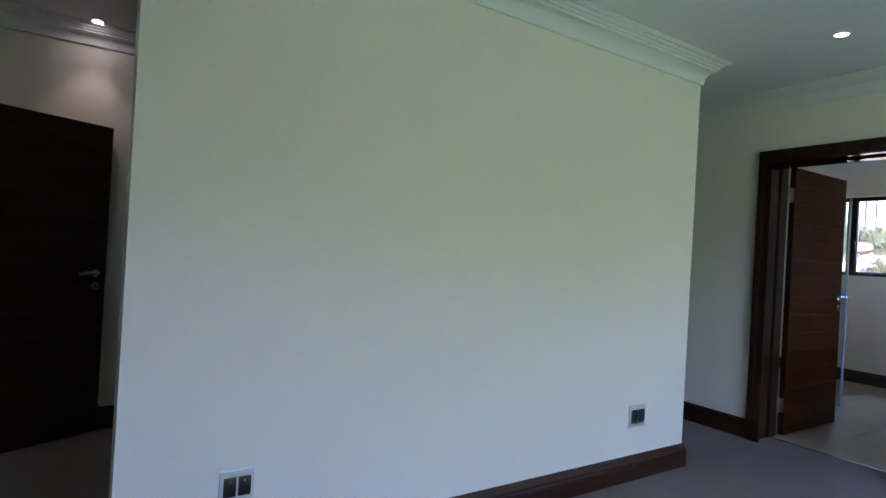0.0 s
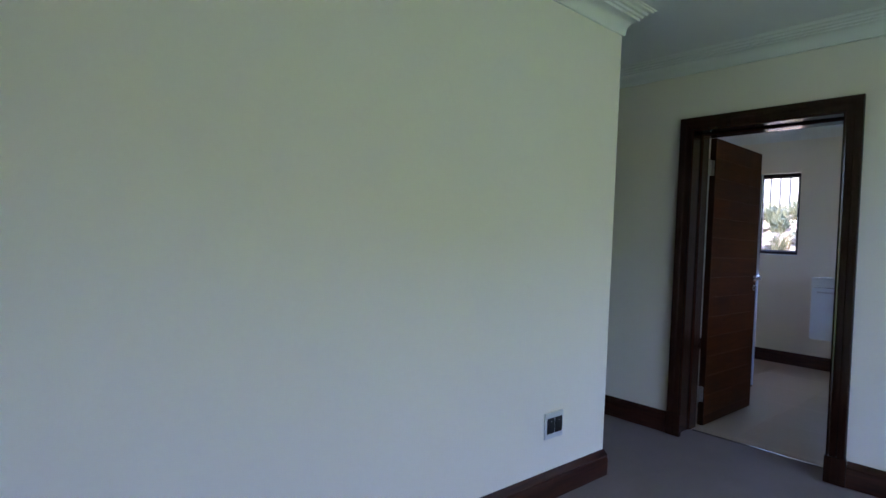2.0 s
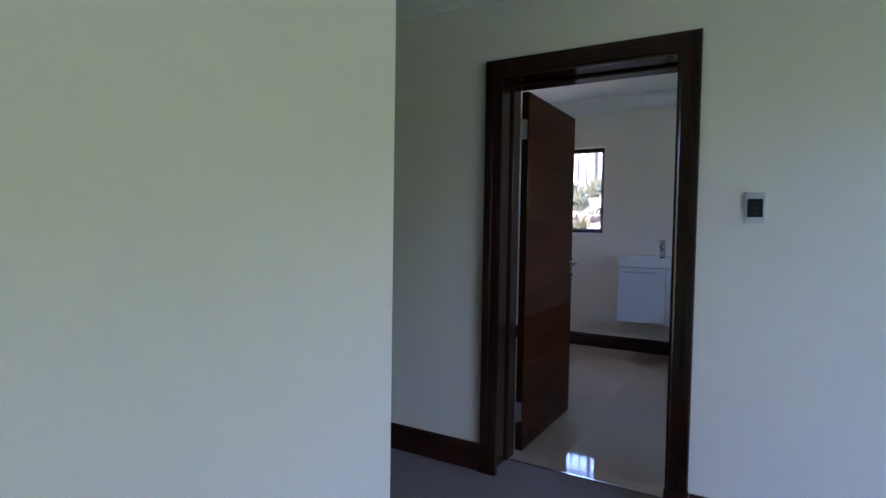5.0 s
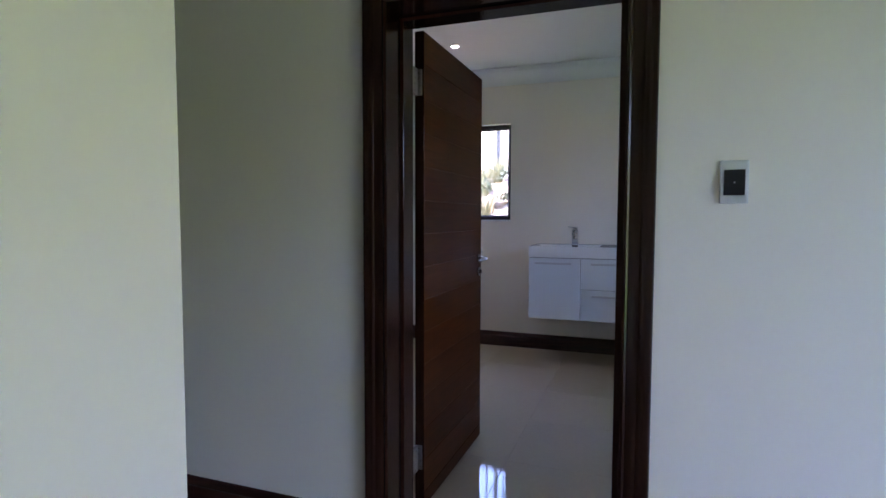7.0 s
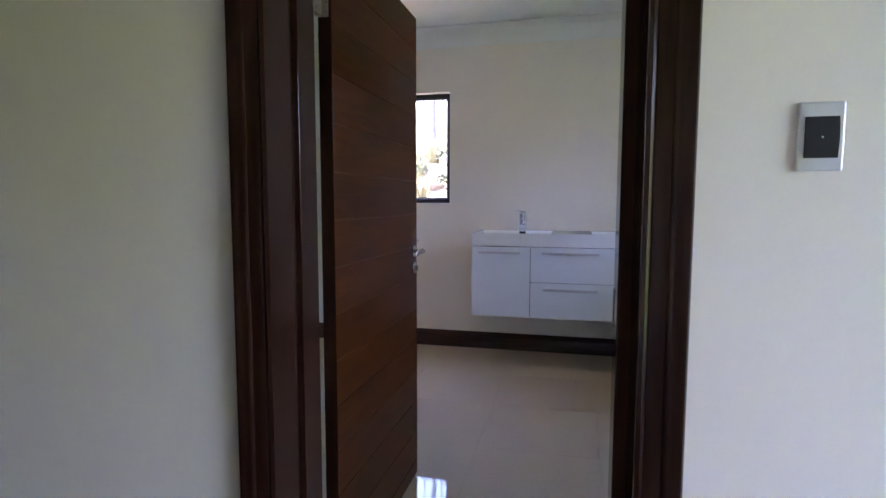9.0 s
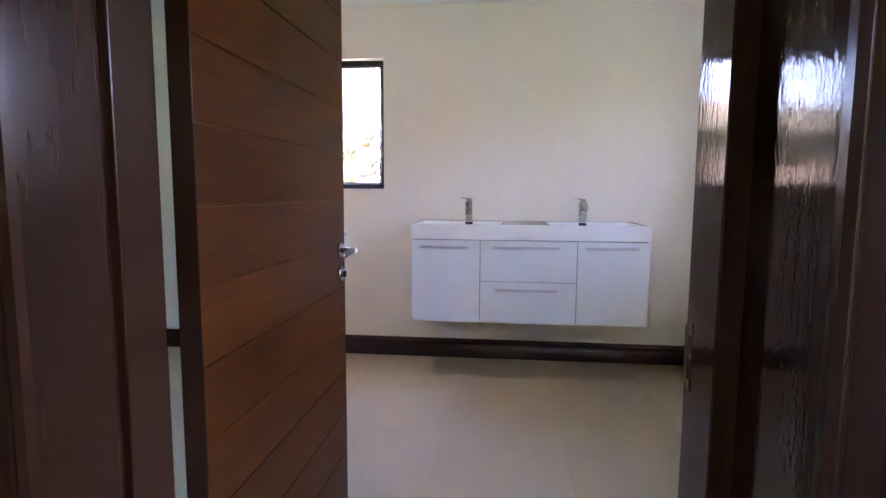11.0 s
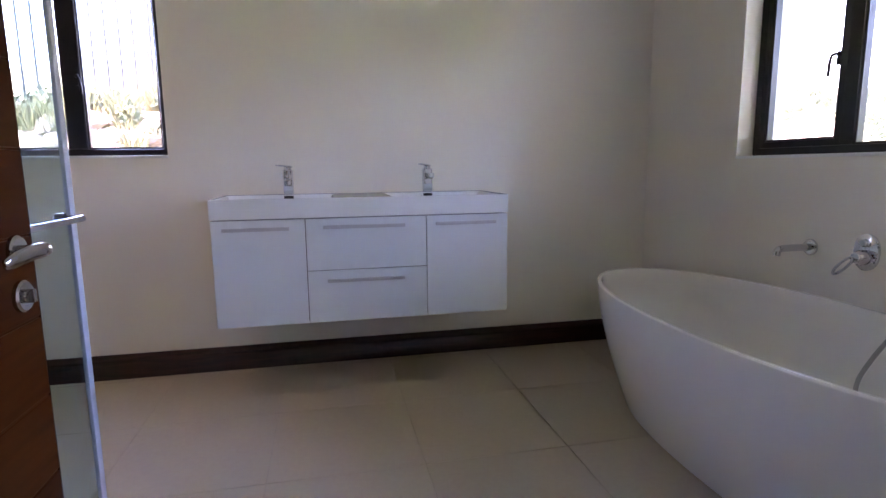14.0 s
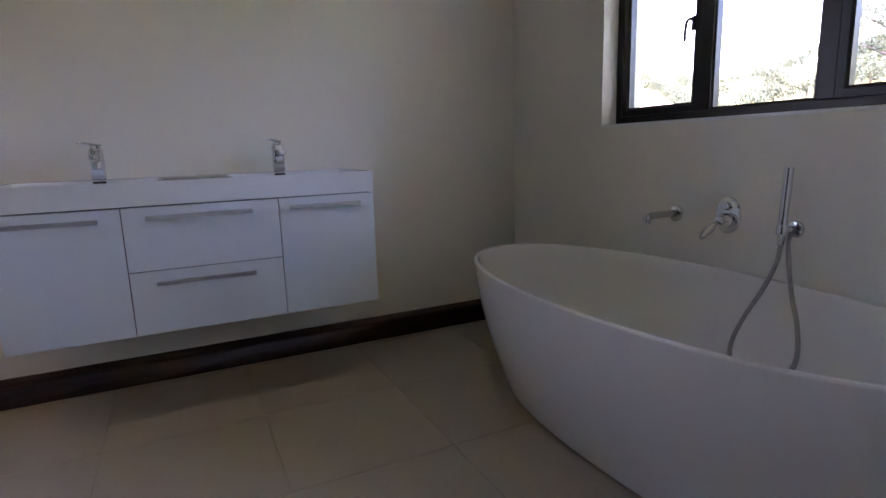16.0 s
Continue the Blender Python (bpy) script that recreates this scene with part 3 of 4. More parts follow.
# ---- windows ----
def window(name, at, turn, width, height, mullions, label, stays=(), sashes=()):
    """An aluminium window seen from inside, in the plane y = 0, x from 0 to width, the room on the -y side."""
    w = thing(name, at, label, "window", kind="structure", turn=turn)
    prof = [(0, -0.028), (-0.034, -0.028), (-0.038, -0.022), (-0.038, 0.028), (0, 0.028)]
    loop = [(0, 0), (0, height), (width, height), (width, 0)]
    part("window_frame", sweep(loop, prof, lambda u, v, b: (u, b, v), True), ALU, w, "dark bronze aluminium frame")
    edges = [0.0] + [m for m, _ in mullions] + [width]
    for m, half in mullions:
        part("mullion", box(m - half, m + half, -0.026, 0.026, 0.038, height - 0.038, 0.003), ALU, w)
    halves = [0.038] + [h for _, h in mullions] + [0.038]
    for k in range(len(edges) - 1):
        x0, x1 = edges[k] + halves[k], edges[k + 1] - halves[k + 1]
        z0, z1 = 0.038, height - 0.038
        if k in sashes:
            part("sash", sweep([(x0, z0), (x0, z1), (x1, z1), (x1, z0)], [(0, -0.024), (-0.027, -0.024), (-0.030, -0.018), (-0.030, 0.018), (0, 0.022)], lambda u, v, b: (u, b, v), True), ALU, w, "opening casement frame")
            x0, x1, z0, z1 = x0 + 0.030, x1 - 0.030, z0 + 0.030, z1 - 0.030
        part("bead", sweep([(x0, z0), (x0, z1), (x1, z1), (x1, z0)], [(0, -0.020), (-0.009, -0.017), (-0.009, 0.017), (0, 0.020)], lambda u, v, b: (u, b, v), True), ALU, w)
        p = part("pane", box(x0, x1, 0.0, 0.005, z0, z1), PANE, w, "clear glass pane")
        p.visible_shadow = False
    for x, z, d in stays:
        s = part("stay_handle", box(x - 0.008, x + 0.008, -0.036, -0.026, z - 0.03, z + 0.03, 0.002), ALU, w, "small dark window catch")
        part("grip", tube(curve([(x, -0.036, z + 0.015), (x + d * 0.008, -0.050, z + 0.016), (x + d * 0.018, -0.054, z + 0.004), (x + d * 0.023, -0.054, z - 0.03), (x + d * 0.025, -0.053, z - 0.075)], 6), 0.0065, 10), ALU, s, "", True)
    return w


window("window_1", (7.59, 3.400, 1.246), -90, 0.966, 0.932, [(0.508, 0.045)], "two-light dark aluminium window over a rocky bank", [(0.533, 0.40, 1)])
window("window_2", (6.690, -0.608, 1.207), 180, 2.048, 0.968, [(0.517, 0.031), (1.009, 0.031), (1.530, 0.031)], "four-light dark aluminium window over a bushy hillside", [(0.452, 0.405, -1)], sashes=(0, 2))
structure("window_sill_1", box(EAST - 0.004, 7.565, 2.430, 3.404, 1.232, 1.2455, 0.003), CORN, "white painted plaster window sill")
structure("window_sill_2", box(4.638, 6.694, -0.583, SOUTH + 0.004, 1.193, 1.2065, 0.003), CORN, "white painted plaster window sill")

# ---- vanity ----
def vanity():
    x0, x1, y0, y1 = 6.975, 7.488, 0.655, 2.148
    zb, zt, zs = 0.393, 1.022, 0.926
    v = thing("vanity_unit", (x1, (y0 + y1) / 2, zb), "white gloss wall-hung double vanity unit with drawers", "vanity unit")
    inv = Matrix.Translation((-x1, -(y0 + y1) / 2, -zb))

    def put(name, bm, mat, parent=v, label="", smooth=False):
        bm.transform(inv)
        return part(name, bm, mat, parent, label, smooth)

    put("body", box(x0 + 0.021, x1, y0 + 0.004, y1 - 0.004, zb + 0.002, zs - 0.006), LACQUER)
    put("shadow_gap", box(x0 + 0.0195, x0 + 0.0205, y0 + 0.008, y1 - 0.008, zb + 0.006, zs - 0.008), DARK_GAP)
    a, b, zm = 1.097, 1.705, 0.658
    fronts = [("door", b + 0.0018, y1 - 0.003, zb, zs - 0.006, 1.781, 2.091, 0.877), ("drawer", a + 0.0018, b - 0.0018, zm + 0.0018, zs - 0.006, 1.211, 1.619, 0.878),
              ("drawer", a + 0.0018, b - 0.0018, zb, zm - 0.0018, 1.218, 1.608, 0.607), ("door", y0 + 0.003, a - 0.0018, zb, zs - 0.006, 0.728, 1.052, 0.880)]
    for name, ya, yb, za, zz, ha, hb, hz in fronts:
        f = put(name, box(x0 + 0.002, x0 + 0.0195, ya, yb, za, zz, 0.0015), LACQUER)
        bar = box(x0 - 0.026, x0 - 0.014, ha, hb, hz - 0.0085, hz + 0.0085, 0.0025)
        for yy in (ha + 0.03, hb - 0.03):
            box(x0 - 0.0145, x0 + 0.002, yy - 0.005, yy + 0.005, hz - 0.004, hz + 0.004, 0.0, bar)
        put("handle", bar, HANDLE, f, "satin aluminium bar handle")
    # basin slab: a height field with two sloping bowls
    top = bmesh.new()
    nx, ny = 34, 150
    bowls = [(1.8425, 0.287), (0.981, 0.287)]

    def height(x, y):
        z = zt
        if x > 7.425:
            return z
        for yc, hw in bowls:
            fy = (hw - abs(y - yc)) / 0.045
            fx = min((x - 7.000) / 0.028, (7.405 - x) / 0.03)
            s = max(0.0, min(1.0, min(fx, fy)))
            s = s * s * (3 - 2 * s)
            z -= s * (0.062 + 0.02 * (x - 7.2) )
        return z

    grid = [[top.verts.new((x0 + (x1 - x0) * i / nx, y0 + (y1 - y0) * j / ny, height(x0 + (x1 - x0) * i / nx, y0 + (y1 - y0) * j / ny))) for j in range(ny + 1)] for i in range(nx + 1)]
    for i in range(nx):
        for j in range(ny):
            top.faces.new((grid[i][j], grid[i + 1][j], grid[i + 1][j + 1], grid[i][j + 1]))
    rim = grid[0] + [r[-1] for r in grid[1:]] + grid[-1][-2::-1] + [r[0] for r in grid[-2:0:-1]]
    low = [top.verts.new((q.co.x, q.co.y, zs)) for q in rim]
    for k in range(len(rim)):
        top.faces.new((rim[k], rim[(k + 1) % len(rim)], low[(k + 1) % len(rim)], low[k]))
    top.faces.new(low)
    basin = put("basin_top", top, RESIN, v, "white moulded double basin top", True)
    for yc in (1.800, 1.013):
        put("overflow_slot", box(7.366, 7.384, yc - 0.025, yc + 0.025, 0.990, 1.017, 0.001), DARK_GAP, basin)
    return v


vanity()


def basin_mixer(y):
    """A square-shouldered single-lever mixer; the spout points to -x."""
    e = thing("basin_mixer", (7.388, y, 1.0225), "chrome single-lever basin mixer tap", "tap", "basin mixers")
    body = box(-0.026, 0.026, -0.027, 0.027, 0.004, 0.138, 0.008)
    part("body", body, CHROME, e, "", True)
    part("base_ring", lathe([(0.027, 0), (0.027, 0.004), (0.025, 0.006)], None, 24), CHROME, e, "", True)
    part("spout", box(-0.125, -0.015, -0.0185, 0.0185, 0.086, 0.112, 0.006), CHROME, e, "", True)
    part("aerator", lathe([(0.012, 0.080), (0.012, 0.0885)], pose(-0.105, 0, 0), 16), STEEL, e)
    bm = box(-0.080, 0.024, -0.013, 0.013, 0.0, 0.008, 0.003)
    bm.transform(pose(0, 0, 0.152, 0, 5, -40))
    part("lever", bm, CHROME, e, "", True)
    part("cartridge", lathe([(0.0195, 0.136), (0.0195, 0.152)], None, 20), CHROME, e)
    return e


basin_mixer(1.800)
basin_mixer(1.013)

# ---- bath ----
def bathtub():
    cx, cy = 5.885, 0.010
    e = thing("bathtub", (cx, cy, 0), "white oval freestanding acrylic bath", "bathtub")

    def ring(a, b, z, n, seg=96):
        out = []
        for k in range(seg):
            t = 2 * math.pi * k / seg
            c, s = math.cos(t), math.sin(t)
            out.append((a * math.copysign(abs(c) ** (2 / n), c), b * math.copysign(abs(s) ** (2 / n), s), z))
        return out

    def loft(rings, cap0=True, cap1=True):
        bm = bmesh.new()
        rs = [[bm.verts.new(p) for p in r] for r in rings]
        for r0, r1 in zip(rs, rs[1:]):
            for j in range(len(r0)):
                bm.faces.new((r0[j], r0[(j + 1) % len(r0)], r1[(j + 1) % len(r0)], r1[j]))
        if cap0:
            bm.faces.new(rs[0])
        if cap1:
            bm.faces.new(rs[-1])
        return bm

    A, B, Z = 0.980, 0.436, 0.612
    prof = []
    for i in range(15):
        s = i / 14
        k = 1 - (1 - s) ** 1.5
        prof.append(ring(0.815 + (A - 0.815) * k, 0.280 + (B - 0.280) * k, 0.012 + (Z - 0.022) * s, 2.15))
    prof += [ring(A, B, Z - 0.006, 2.15), ring(A - 0.004, B - 0.004, Z - 0.001, 2.15), ring(A - 0.012, B - 0.012, Z, 2.15), ring(A - 0.02, B - 0.02, Z - 0.003, 2.15), ring(A - 0.025, B - 0.025, Z - 0.012, 2.15)]
    for i in range(1, 13):
        s = i / 12
        k = s ** 2.1
        prof.append(ring(A - 0.027 - (A - 0.70) * k, B - 0.027 - (B - 0.225) * k, Z - 0.012 - 0.40 * math.sin(s * math.pi / 2), 2.15))
    prof.append(ring(0.40, 0.12, Z - 0.425, 2.1))
    part("shell", loft(prof), ACRYLIC, e, "", True)
    # contact shade under the bath, put in as a near-black inset ring
    part("shade_base", loft([ring(0.795, 0.262, 0.0, 2.15), ring(0.795, 0.262, 0.02, 2.15)]), DARK_GAP, e, "recessed base, dark in place of contact shade")
    part("waste", lathe([(0.035, 0), (0.033, 0.003), (0.008, 0.004)], pose(0.0, 0, Z - 0.424), 24), CHROME, e, "chrome waste", True)
    return e


bathtub()

# ---- bath fittings on the south wall ----
FACE = pose(0, 0, 0, -90, 0, 0)          # turned parts stand out from the wall towards +y


def rose(r, d):
    return [(r, 0), (r, d * 0.55), (r * 0.93, d * 0.85), (r * 0.8, d), (r * 0.3, d)]


sp = thing("bath_spout", (6.203, SOUTH, 0.801), "chrome wall-mounted bath spout", "tap")
part("rose", lathe(rose(0.036, 0.012), FACE, 28), CHROME, sp, "", True)
part("pipe", tube(curve([(0, 0.01, 0), (0, 0.09, 0), (0, 0.15, -0.001), (0, 0.172, -0.010), (0, 0.178, -0.032)], 6), 0.0155, 16), CHROME, sp, "", True)

mx = thing("bath_mixer", (5.948, SOUTH, 0.816), "chrome concealed bath mixer with loop lever", "tap")
plate = bmesh.new()
for_y = [(1.0, 0.0), (1.0, 0.006), (0.92, 0.010), (0.1, 0.011)]
rings = []
for s, d in for_y:
    rings.append([plate.verts.new((0.054 * s * math.cos(t), d, 0.074 * s * math.copysign(abs(math.sin(t)) ** 0.85, math.sin(t)))) for t in (2 * math.pi * k / 36 for k in range(36))])
for r0, r1 in zip(rings, rings[1:]):
    for j in range(36):
        plate.faces.new((r0[j], r0[(j + 1) % 36], r1[(j + 1) % 36], r1[j]))
plate.faces.new(rings[-1])
part("cover_plate", plate, CHROME, mx, "", True)
hub = part("hub", lathe([(0.030, 0.008), (0.030, 0.03), (0.026, 0.036), (0.022, 0.055), (0.018, 0.06), (0.004, 0.061)], pose(0, 0, -0.020) @ FACE, 28), CHROME, mx, "", True)
loop = [(0.030 * math.sin(t) * (1.0), 0.058 + 0.040 * (1 - math.cos(t)), -0.020 - 0.031 * (1 - math.cos(t))) for t in (2 * math.pi * k / 20 for k in range(21))]
part("loop_lever", tube([(x * 0.62 + 0.012, y, z) for x, y, z in loop], 0.0055, 10), CHROME, hub, "", True)
part("diverter", lathe([(0.016, 0.008), (0.016, 0.026), (0.012, 0.030), (0.003, 0.030)], pose(0, 0, 0.038) @ FACE, 24), CHROME, mx, "", True)

hs = thing("hand_shower", (5.679, SOUTH, 0.792), "chrome stick hand shower in a wall holder with a hose", "hand shower")
part("rose", lathe(rose(0.030, 0.012), FACE, 28), CHROME, hs, "", True)
part("holder_arm", tube([(0, 0.01, 0), (0, 0.062, 0.004)], 0.011, 16), CHROME, hs, "", True)
part("holder_clip", lathe([(0.019, -0.018), (0.020, -0.012), (0.020, 0.014), (0.018, 0.02)], pose(0.004, 0.072, 0.002, 4, 0, 0), 24), CHROME, hs, "", True)
part("stick", tube([(0.004, 0.074, -0.050), (0.004, 0.074, -0.025), (0.003, 0.073, 0.05), (0.0, 0.068, 0.222)], [0.010, 0.013, 0.0155, 0.0155], 18), CHROME, hs, "", True)
strand = [(0.004, 0.074, -0.050), (-0.002, 0.09, -0.08), (-0.012, 0.12, -0.115), (0.006, 0.155, -0.205), (0.036, 0.21, -0.315), (0.018, 0.29, -0.40), (-0.06, 0.36, -0.47), (-0.17, 0.37, -0.46), (-0.215, 0.31, -0.375), (-0.165, 0.225, -0.285), (-0.105, 0.165, -0.21), (-0.060, 0.12, -0.125), (-0.020, 0.07, -0.05), (0.0, 0.03, -0.014), (0.0, 0.012, -0.008)]
part("hose", tube(curve(strand, 8), 0.0080, 12), HOSE, hs, "grey metal shower hose", True)

# ---- shower screen ----
GX, GY = 6.035, 2.335
ss = thing("shower_screen", (GX, GY, 0), "frameless clear glass shower screen with a chrome rail", "shower screen")
part("glass_panel", box(DW1 + 0.001 - GX, -0.033, -0.004, 0.004, 0.012, 1.98), SHOWER_GLASS, ss, "clear blue-green glass")
part("edge_strip", box(-0.0335, 0.000, -0.006, 0.006, 0.010, 1.982, 0.002), SEAL, ss, "pale blue translucent edge strip", True)
part("bottom_channel", box(DW1 + 0.024 - GX, -0.03, -0.010, 0.010, 0.0, 0.012), STEEL, ss)
rail = part("towel_rail", tube(curve([(-0.045, -0.004, 1.03), (-0.045, -0.030, 1.03), (-0.053, -0.038, 1.03), (-0.075, -0.039, 1.03), (-0.42, -0.039, 1.03), (-0.445, -0.034, 1.03), (-0.45, -0.005, 1.03)], 6), 0.010, 14), CHROME, ss, "chrome rail handle", True)
for xx in (-0.045, -0.45):
    part("boss", lathe([(0.017, 0), (0.017, 0.020), (0.014, 0.026)], pose(xx, 0.0045, 1.03, -90, 0, 0), 20), CHROME, rail, "", True)

# ---- outside ----
structure("ground", box(-400, 400, -400, 400, -0.42, -0.25), LAWN, "green lawn around the house")


def clump(name, at, r, h, n, mat, seed, label, category, group, blades=False):
    """A shrub of many small leaves, or a tuft of upright blades."""
    rnd = random.Random(seed)
    e = thing(name, at, label, category, group)
    bm = bmesh.new()
    for _ in range(n):
        if blades:
            a, tilt = rnd.uniform(0, 6.283), rnd.uniform(0.05, 0.55)
            base = Vector((rnd.uniform(-1, 1), rnd.uniform(-1, 1), 0)) * r * 0.35
            d = Vector((math.cos(a) * tilt, math.sin(a) * tilt, 1)).normalized()
            side = d.cross(Vector((math.sin(a), -math.cos(a), 0.2))).normalized() * 0.0055
            L = h * rnd.uniform(0.5, 1.0)
            mid, tip = base + d * L * 0.6, base + d * L + Vector((math.cos(a), math.sin(a), -0.3)) * L * 0.15
            v = [bm.verts.new(p) for p in (base - side, base + side, mid + side * 0.8, mid - side * 0.8, tip)]
            bm.faces.new(v[:4])
            bm.faces.new((v[3], v[2], v[4]))
        else:
            a, u = rnd.uniform(0, 6.283), rnd.uniform(-0.3, 1)
            rad = (rnd.uniform(0.25, 1)) ** 0.5 * (0.75 + 0.25 * math.sin(3 * a + seed))
            c = Vector((math.cos(a) * math.sqrt(1 - u * u * 0.9) * r * rad, math.sin(a) * math.sqrt(1 - u * u * 0.9) * r * rad, h * (0.35 + 0.6 * u * rad)))
            s = rnd.uniform(0.05, 0.13) * max(0.6, r)
            q = Euler((rnd.uniform(0, 6), rnd.uniform(0, 6), rnd.uniform(0, 6))).to_matrix()
            v = [bm.verts.new(c + q @ Vector(p) * s) for p in ((-0.5, 0, 0), (0, -0.3, 0.05), (0.6, 0, 0), (0, 0.3, 0.05))]
            bm.faces.new(v)
    part("foliage", bm, mat, e)
    if not blades:
        part("stem", tube([(0, 0, -0.15), (0.02, 0, h * 0.25), (-0.03, 0.02, h * 0.6)], [0.04 * r + 0.01, 0.03 * r + 0.01, 0.01], 8), BARK, e)
    return e


def rock(at, size, seed):
    rnd = random.Random(seed)
    bm = bmesh.new()
    bmesh.ops.create_icosphere(bm, subdivisions=2, radius=1)
    off = Vector((seed * 3.1, seed * 1.7, 0))
    for v in bm.verts:
        k = 1 + 0.5 * noise.noise(v.co * 1.1 + off) + 0.28 * noise.noise(v.co * 2.6 + off)
        v.co = Vector((v.co.x * size[0], v.co.y * size[1], v.co.z * size[2])) * k
    ob = link("rock", bm, ROCK)
    ob.matrix_basis = pose(*at, rnd.uniform(-12, 12), rnd.uniform(-12, 12), rnd.uniform(0, 360))
    return tagged(ob, "rough pinkish grey garden rock on the bank", "rock", "rocks on the bank")


# bank east of the house, with rocks, tufts and a barred fence along its top
def bank_z(x):
    s = max(0.0, min(1.0, (x - 8.9) / 2.6))
    return -0.28 + 2.15 * s * s * (3 - 2 * s)


bm = bmesh.new()
rows_b = []
for i in range(25):
    x = 8.7 + i * 0.32
    rows_b.append([bm.verts.new((x, -6 + j * 0.7, bank_z(x) + 0.12 * noise.noise((x * 0.8, j * 0.6, 0)))) for j in range(36)])
for r0, r1 in zip(rows_b, rows_b[1:]):
    for j in range(35):
        bm.faces.new((r0[j], r0[j + 1], r1[j + 1], r1[j]))
structure("ground_bank", bm, SOIL, "sandy garden bank beside the house", True)
rnd = random.Random(5)
for k in range(290):
    x, y = rnd.uniform(9.3, 12.4), rnd.uniform(1.5, 9.0)
    s = rnd.uniform(0.06, 0.17)
    rock((x, y, bank_z(x) + s * 0.25), (s * rnd.uniform(0.9, 1.5), s * rnd.uniform(0.9, 1.4), s * rnd.uniform(0.6, 0.95)), k + 1)
for k in range(46):
    x, y = rnd.uniform(10.4, 12.7), rnd.uniform(2.2, 7.0)
    clump("grass_tuft", (x, y, bank_z(x)), 0.3, rnd.uniform(0.28, 0.66), 130, REED, 40 + k, "tuft of yellow-green blades among the rocks", "plant", "tufts on the bank", True)
for k in range(20):
    x, y = rnd.uniform(9.8, 12.2), rnd.uniform(2.0, 6.5)
    clump("shrub", (x, y, bank_z(x)), rnd.uniform(0.16, 0.3), rnd.uniform(0.2, 0.42), 220, LEAF, 80 + k, "low green shrub among the rocks", "shrub", "shrubs on the bank")
fence = thing("fence", (12.75, 3.0, 1.75), "dark steel fence of upright bars along the bank", "fence")
me_bar = bpy.data.meshes.new("bar")
bm = tube([(0, 0, -0.1), (0, 0, 2.75), (0, 0, 2.85)], [0.017, 0.017, 0.005], 8)
bm.to_mesh(me_bar)
bm.free()
me_bar.materials.append(FENCE)
for k in range(62):
    b = new("bar", me_bar)
    b.parent, b.location = fence, (0, -4.3 + k * 0.174, 0)
for z in (0.2, 2.1):
    part("rail", box(-0.02, 0.02, -4.4, 6.4, z - 0.025, z + 0.025), FENCE, fence)
for k in range(5):
    part("post", box(-0.035, 0.035, -4.3 + k * 2.6 - 0.035, -4.3 + k * 2.6 + 0.035, -0.2, 2.8, 0.004), FENCE, fence)

# hillside beyond the fence
def east_z(x, y):
    k = max(0.0, min(1.0, (x - 15) / 45))
    return 1.45 + 7.6 * k * k * (3 - 2 * k) * (1 + 0.18 * math.sin(y * 0.13)) + 0.3 * noise.noise((x * 0.2, y * 0.2, 7))


bm = bmesh.new()
rows_e = [[bm.verts.new((13.4 + i * 2.4, -14 + j * 2.2, east_z(13.4 + i * 2.4, -14 + j * 2.2))) for j in range(34)] for i in range(22)]
for r0, r1 in zip(rows_e, rows_e[1:]):
    for j in range(33):
        bm.faces.new((r0[j], r0[j + 1], r1[j + 1], r1[j]))
structure("ground_hillside_east", bm, HAY, "pale grassy hillside rising beyond the fence", True)

# hillside to the south, with bushes and a tree
def hill_z(x, y):
    s = max(0.0, min(1.0, (-y - 9) / 34))
    return -0.3 + (8.2 + 1.5 * max(0.0, min(1.0, (15 - x) / 7))) * s * s * (3 - 2 * s) * (1 + 0.25 * math.sin(x * 0.11 + 1.0)) + 0.35 * noise.noise((x * 0.15, y * 0.15, 3))


def hillside(name, i0, i1, mat, label):
    bm = bmesh.new()
    rows = [[bm.verts.new((-40 + i * 2.5, -8.5 - j * 2.0, hill_z(-40 + i * 2.5, -8.5 - j * 2.0) - (0.5 if j == 0 else 0))) for i in range(i0, i1 + 1)] for j in range(24)]
    for r0, r1 in zip(rows, rows[1:]):
        for j in range(i1 - i0):
            bm.faces.new((r0[j], r0[j + 1], r1[j + 1], r1[j]))
    structure(name, bm, mat, label, True)


hillside("ground_hillside", 18, 44, DRY, "dry grassy hillside rising beyond the garden")
hillside("ground_hillside_lawn", 0, 18, MEADOW, "green grassy slope beyond the bedroom")
rnd = random.Random(11)
shrubs = [clump("bush", (0, 0, -200), 1.0, 1.25, 1300, LEAF, 120 + k, "rounded green bush on the hillside", "bush", "bushes on the hillside") for k in range(3)]
spots = []
for _ in range(130):
    y = rnd.uniform(-41, -13)
    spots.append((4.5 - y * rnd.uniform(0.25, 1.25), y))
for k, (x, y) in enumerate(spots):
    s = rnd.uniform(0.55, 1.15)
    m = pose(x, y, hill_z(x, y) - 0.1, 0, 0, rnd.uniform(0, 360))
    if k < 3:
        shrubs[k].matrix_basis = m
        shrubs[k].scale = (s, s, s)
    else:
        c = copy_thing(shrubs[k % 3], m)
        c.scale = (s, s, s * rnd.uniform(0.8, 1.15))


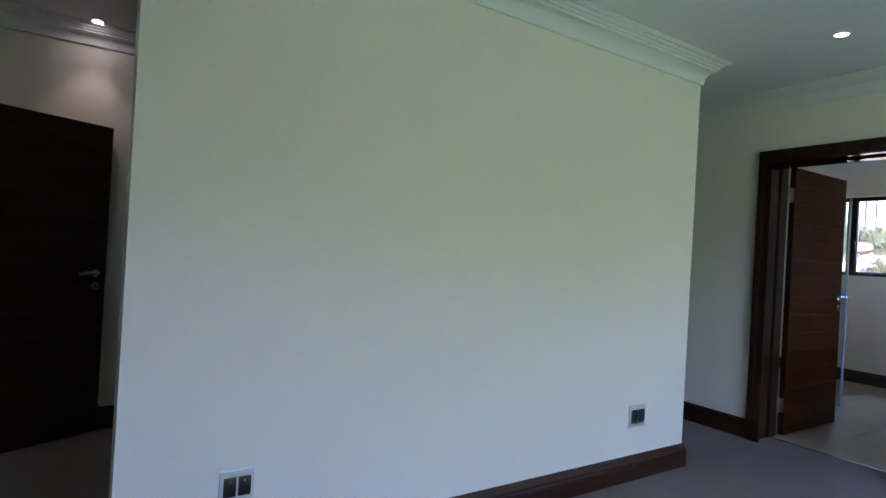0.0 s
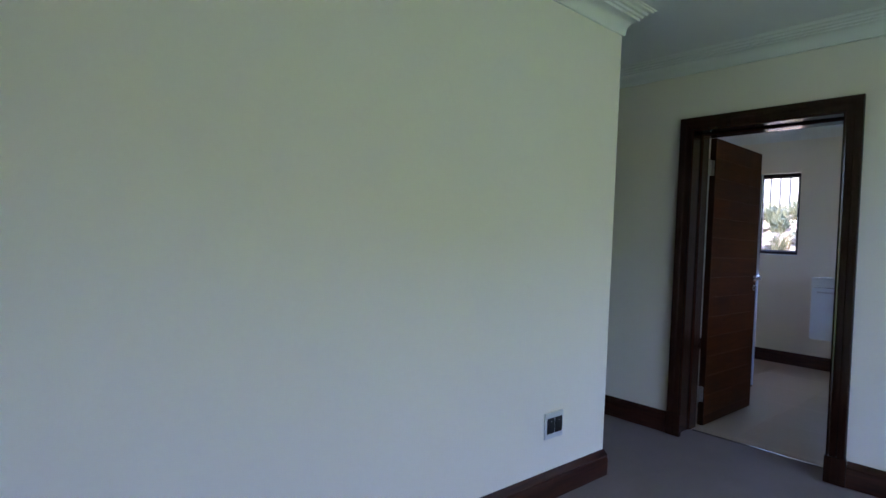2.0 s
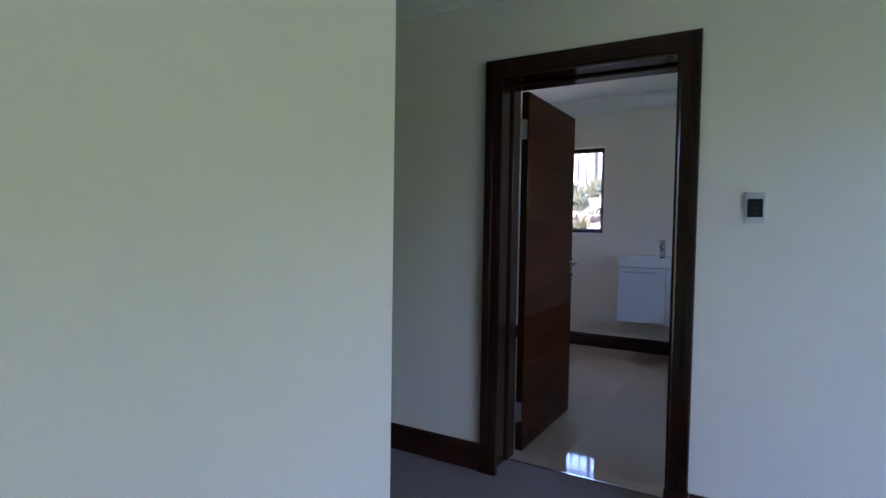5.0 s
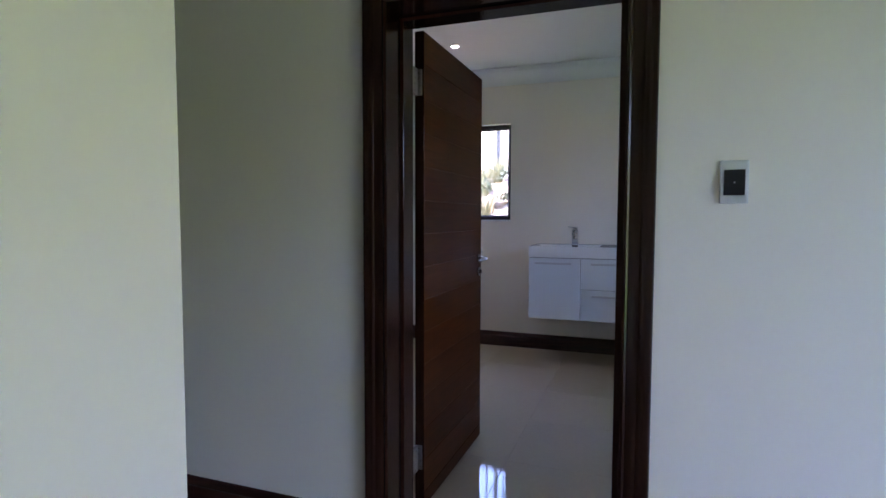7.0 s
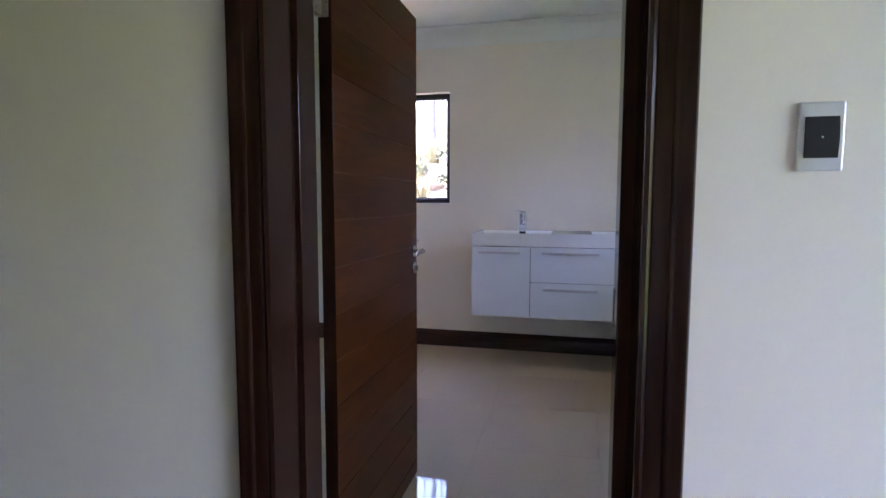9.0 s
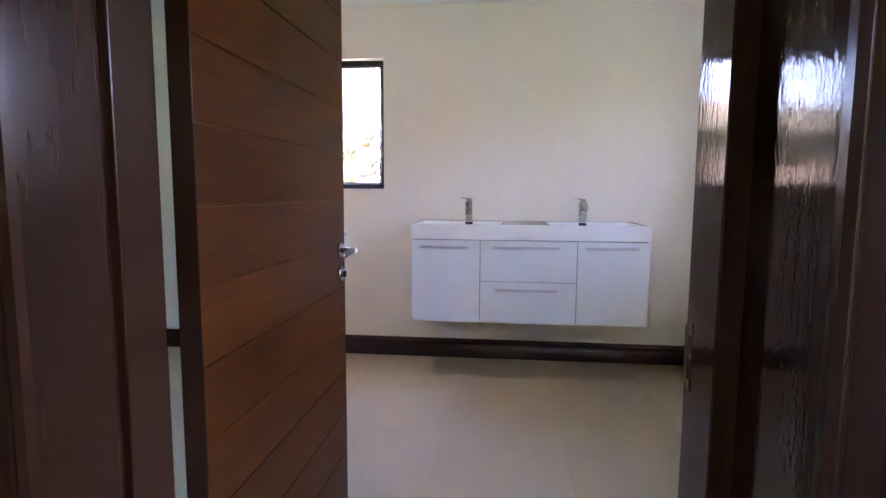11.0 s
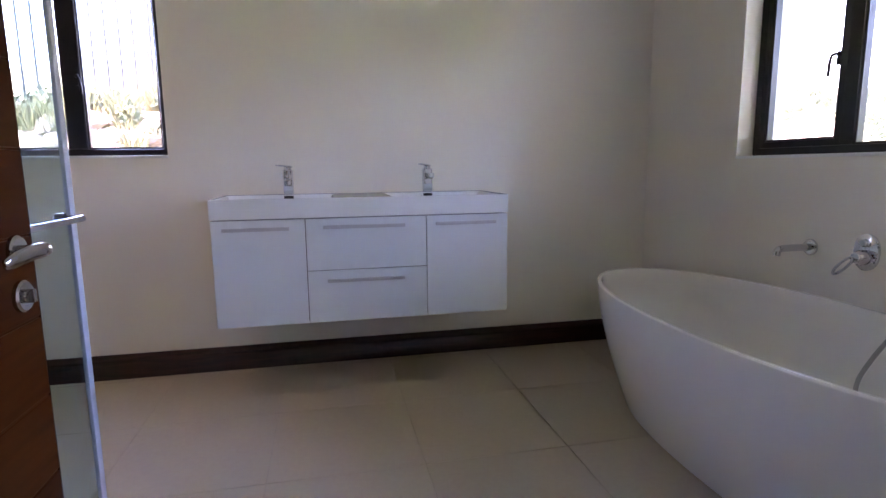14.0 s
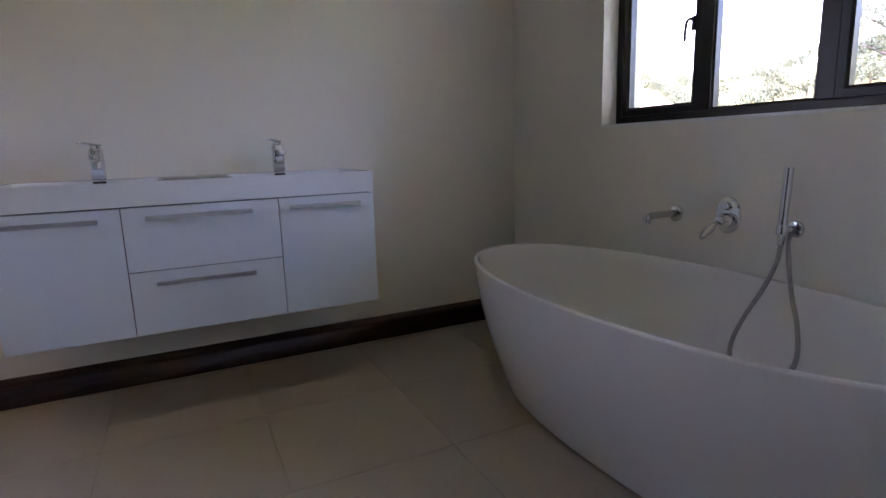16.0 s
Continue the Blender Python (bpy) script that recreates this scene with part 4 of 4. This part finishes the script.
def tree(at, h, r, seed):
    rnd = random.Random(seed)
    e = thing("tree", at, "leafy green tree on the hillside", "tree", "trees on the hillside")
    bm = tube([(0, 0, -0.3), (0.05, 0.03, h * 0.25), (-0.05, 0.08, h * 0.5), (0.02, 0, h * 0.85)], [0.05 * h, 0.04 * h, 0.028 * h, 0.008 * h], 10)
    tips = []
    for k in range(9):
        a, z = k * 2.4, h * (0.08 + 0.085 * k)
        tip = Vector((math.cos(a) * r * 0.75, math.sin(a) * r * 0.75, z + h * 0.22))
        tube([(0, 0, z), tip * 0.5 + Vector((0, 0, z * 0.5 + 0.1)), tip], [0.018 * h, 0.012 * h, 0.004 * h], 7, bm)
        tips += [tip, tip * 0.6 + Vector((0, 0, z * 0.45))]
    part("trunk", bm, BARK, e, "", True)
    bm = bmesh.new()
    for p in tips + [Vector((0, 0, h * 0.95))]:
        rr = r * rnd.uniform(0.3, 0.5)
        for _ in range(520):
            d = Vector((rnd.gauss(0, 1), rnd.gauss(0, 1), rnd.gauss(0, 0.8))).normalized() * rr * rnd.uniform(0.4, 1.05)
            q = Euler((rnd.uniform(0, 6), rnd.uniform(0, 6), rnd.uniform(0, 6))).to_matrix()
            s = rnd.uniform(0.06, 0.13)
            bm.faces.new([bm.verts.new(p + d + q @ Vector(c) * s) for c in ((-0.5, 0, 0), (0, -0.32, 0.05), (0.6, 0, 0), (0, 0.32, 0.05))])
    part("crown", bm, LEAF, e)
    return e


for x, y, h, r in TREES:
    tree((x, y, hill_z(x, y)), h, r, int(x * 7))

# ---- floor tiles of the bathroom, last ----
T, X0, Y0 = 0.608, 6.208, 1.256
structure("floor_bathroom", box(4.284, EAST, SOUTH, NORTH, -0.1, -0.0025), GROUT, "bed of beige grout under the bathroom tiles")
floor_bath = bpy.data.objects["floor_bathroom"]
tile_meshes = {}
for i in range(-4, 4):
    for j in range(-4, 6):
        xa, xb = max(4.286, X0 + i * T + 0.0009), min(EAST - 0.003, X0 + (i + 1) * T - 0.0009)
        ya, yb = max(SOUTH + 0.003, Y0 + j * T + 0.0009), min(NORTH - 0.003, Y0 + (j + 1) * T - 0.0009)
        if xa < 4.33:
            xa = 4.345
        if xb - xa < 0.02 or yb - ya < 0.02:
            continue
        for pa, qa, qb in [(xa, ya, yb)]:
            key = (round(xb - pa, 3), round(qb - qa, 3))
            if key not in tile_meshes:
                b = bmesh.new()
                box(0, key[0], 0, key[1], -0.009, 0, 0.0008, b)
                bmesh.ops.recalc_face_normals(b, faces=b.faces)
                mesh = bpy.data.meshes.new("tile")
                b.to_mesh(mesh)
                b.free()
                mesh.materials.append(TILE)
                tile_meshes[key] = mesh
            o = new("tile", tile_meshes[key])
            o.parent, o.location = floor_bath, (pa, qa, 0.0)
# the strip of tile that fills the doorway
b = bmesh.new()
box(4.2855, 4.3435, 1.311, 2.109, -0.009, 0, 0.0008, b)
part("tile", b, TILE, floor_bath)
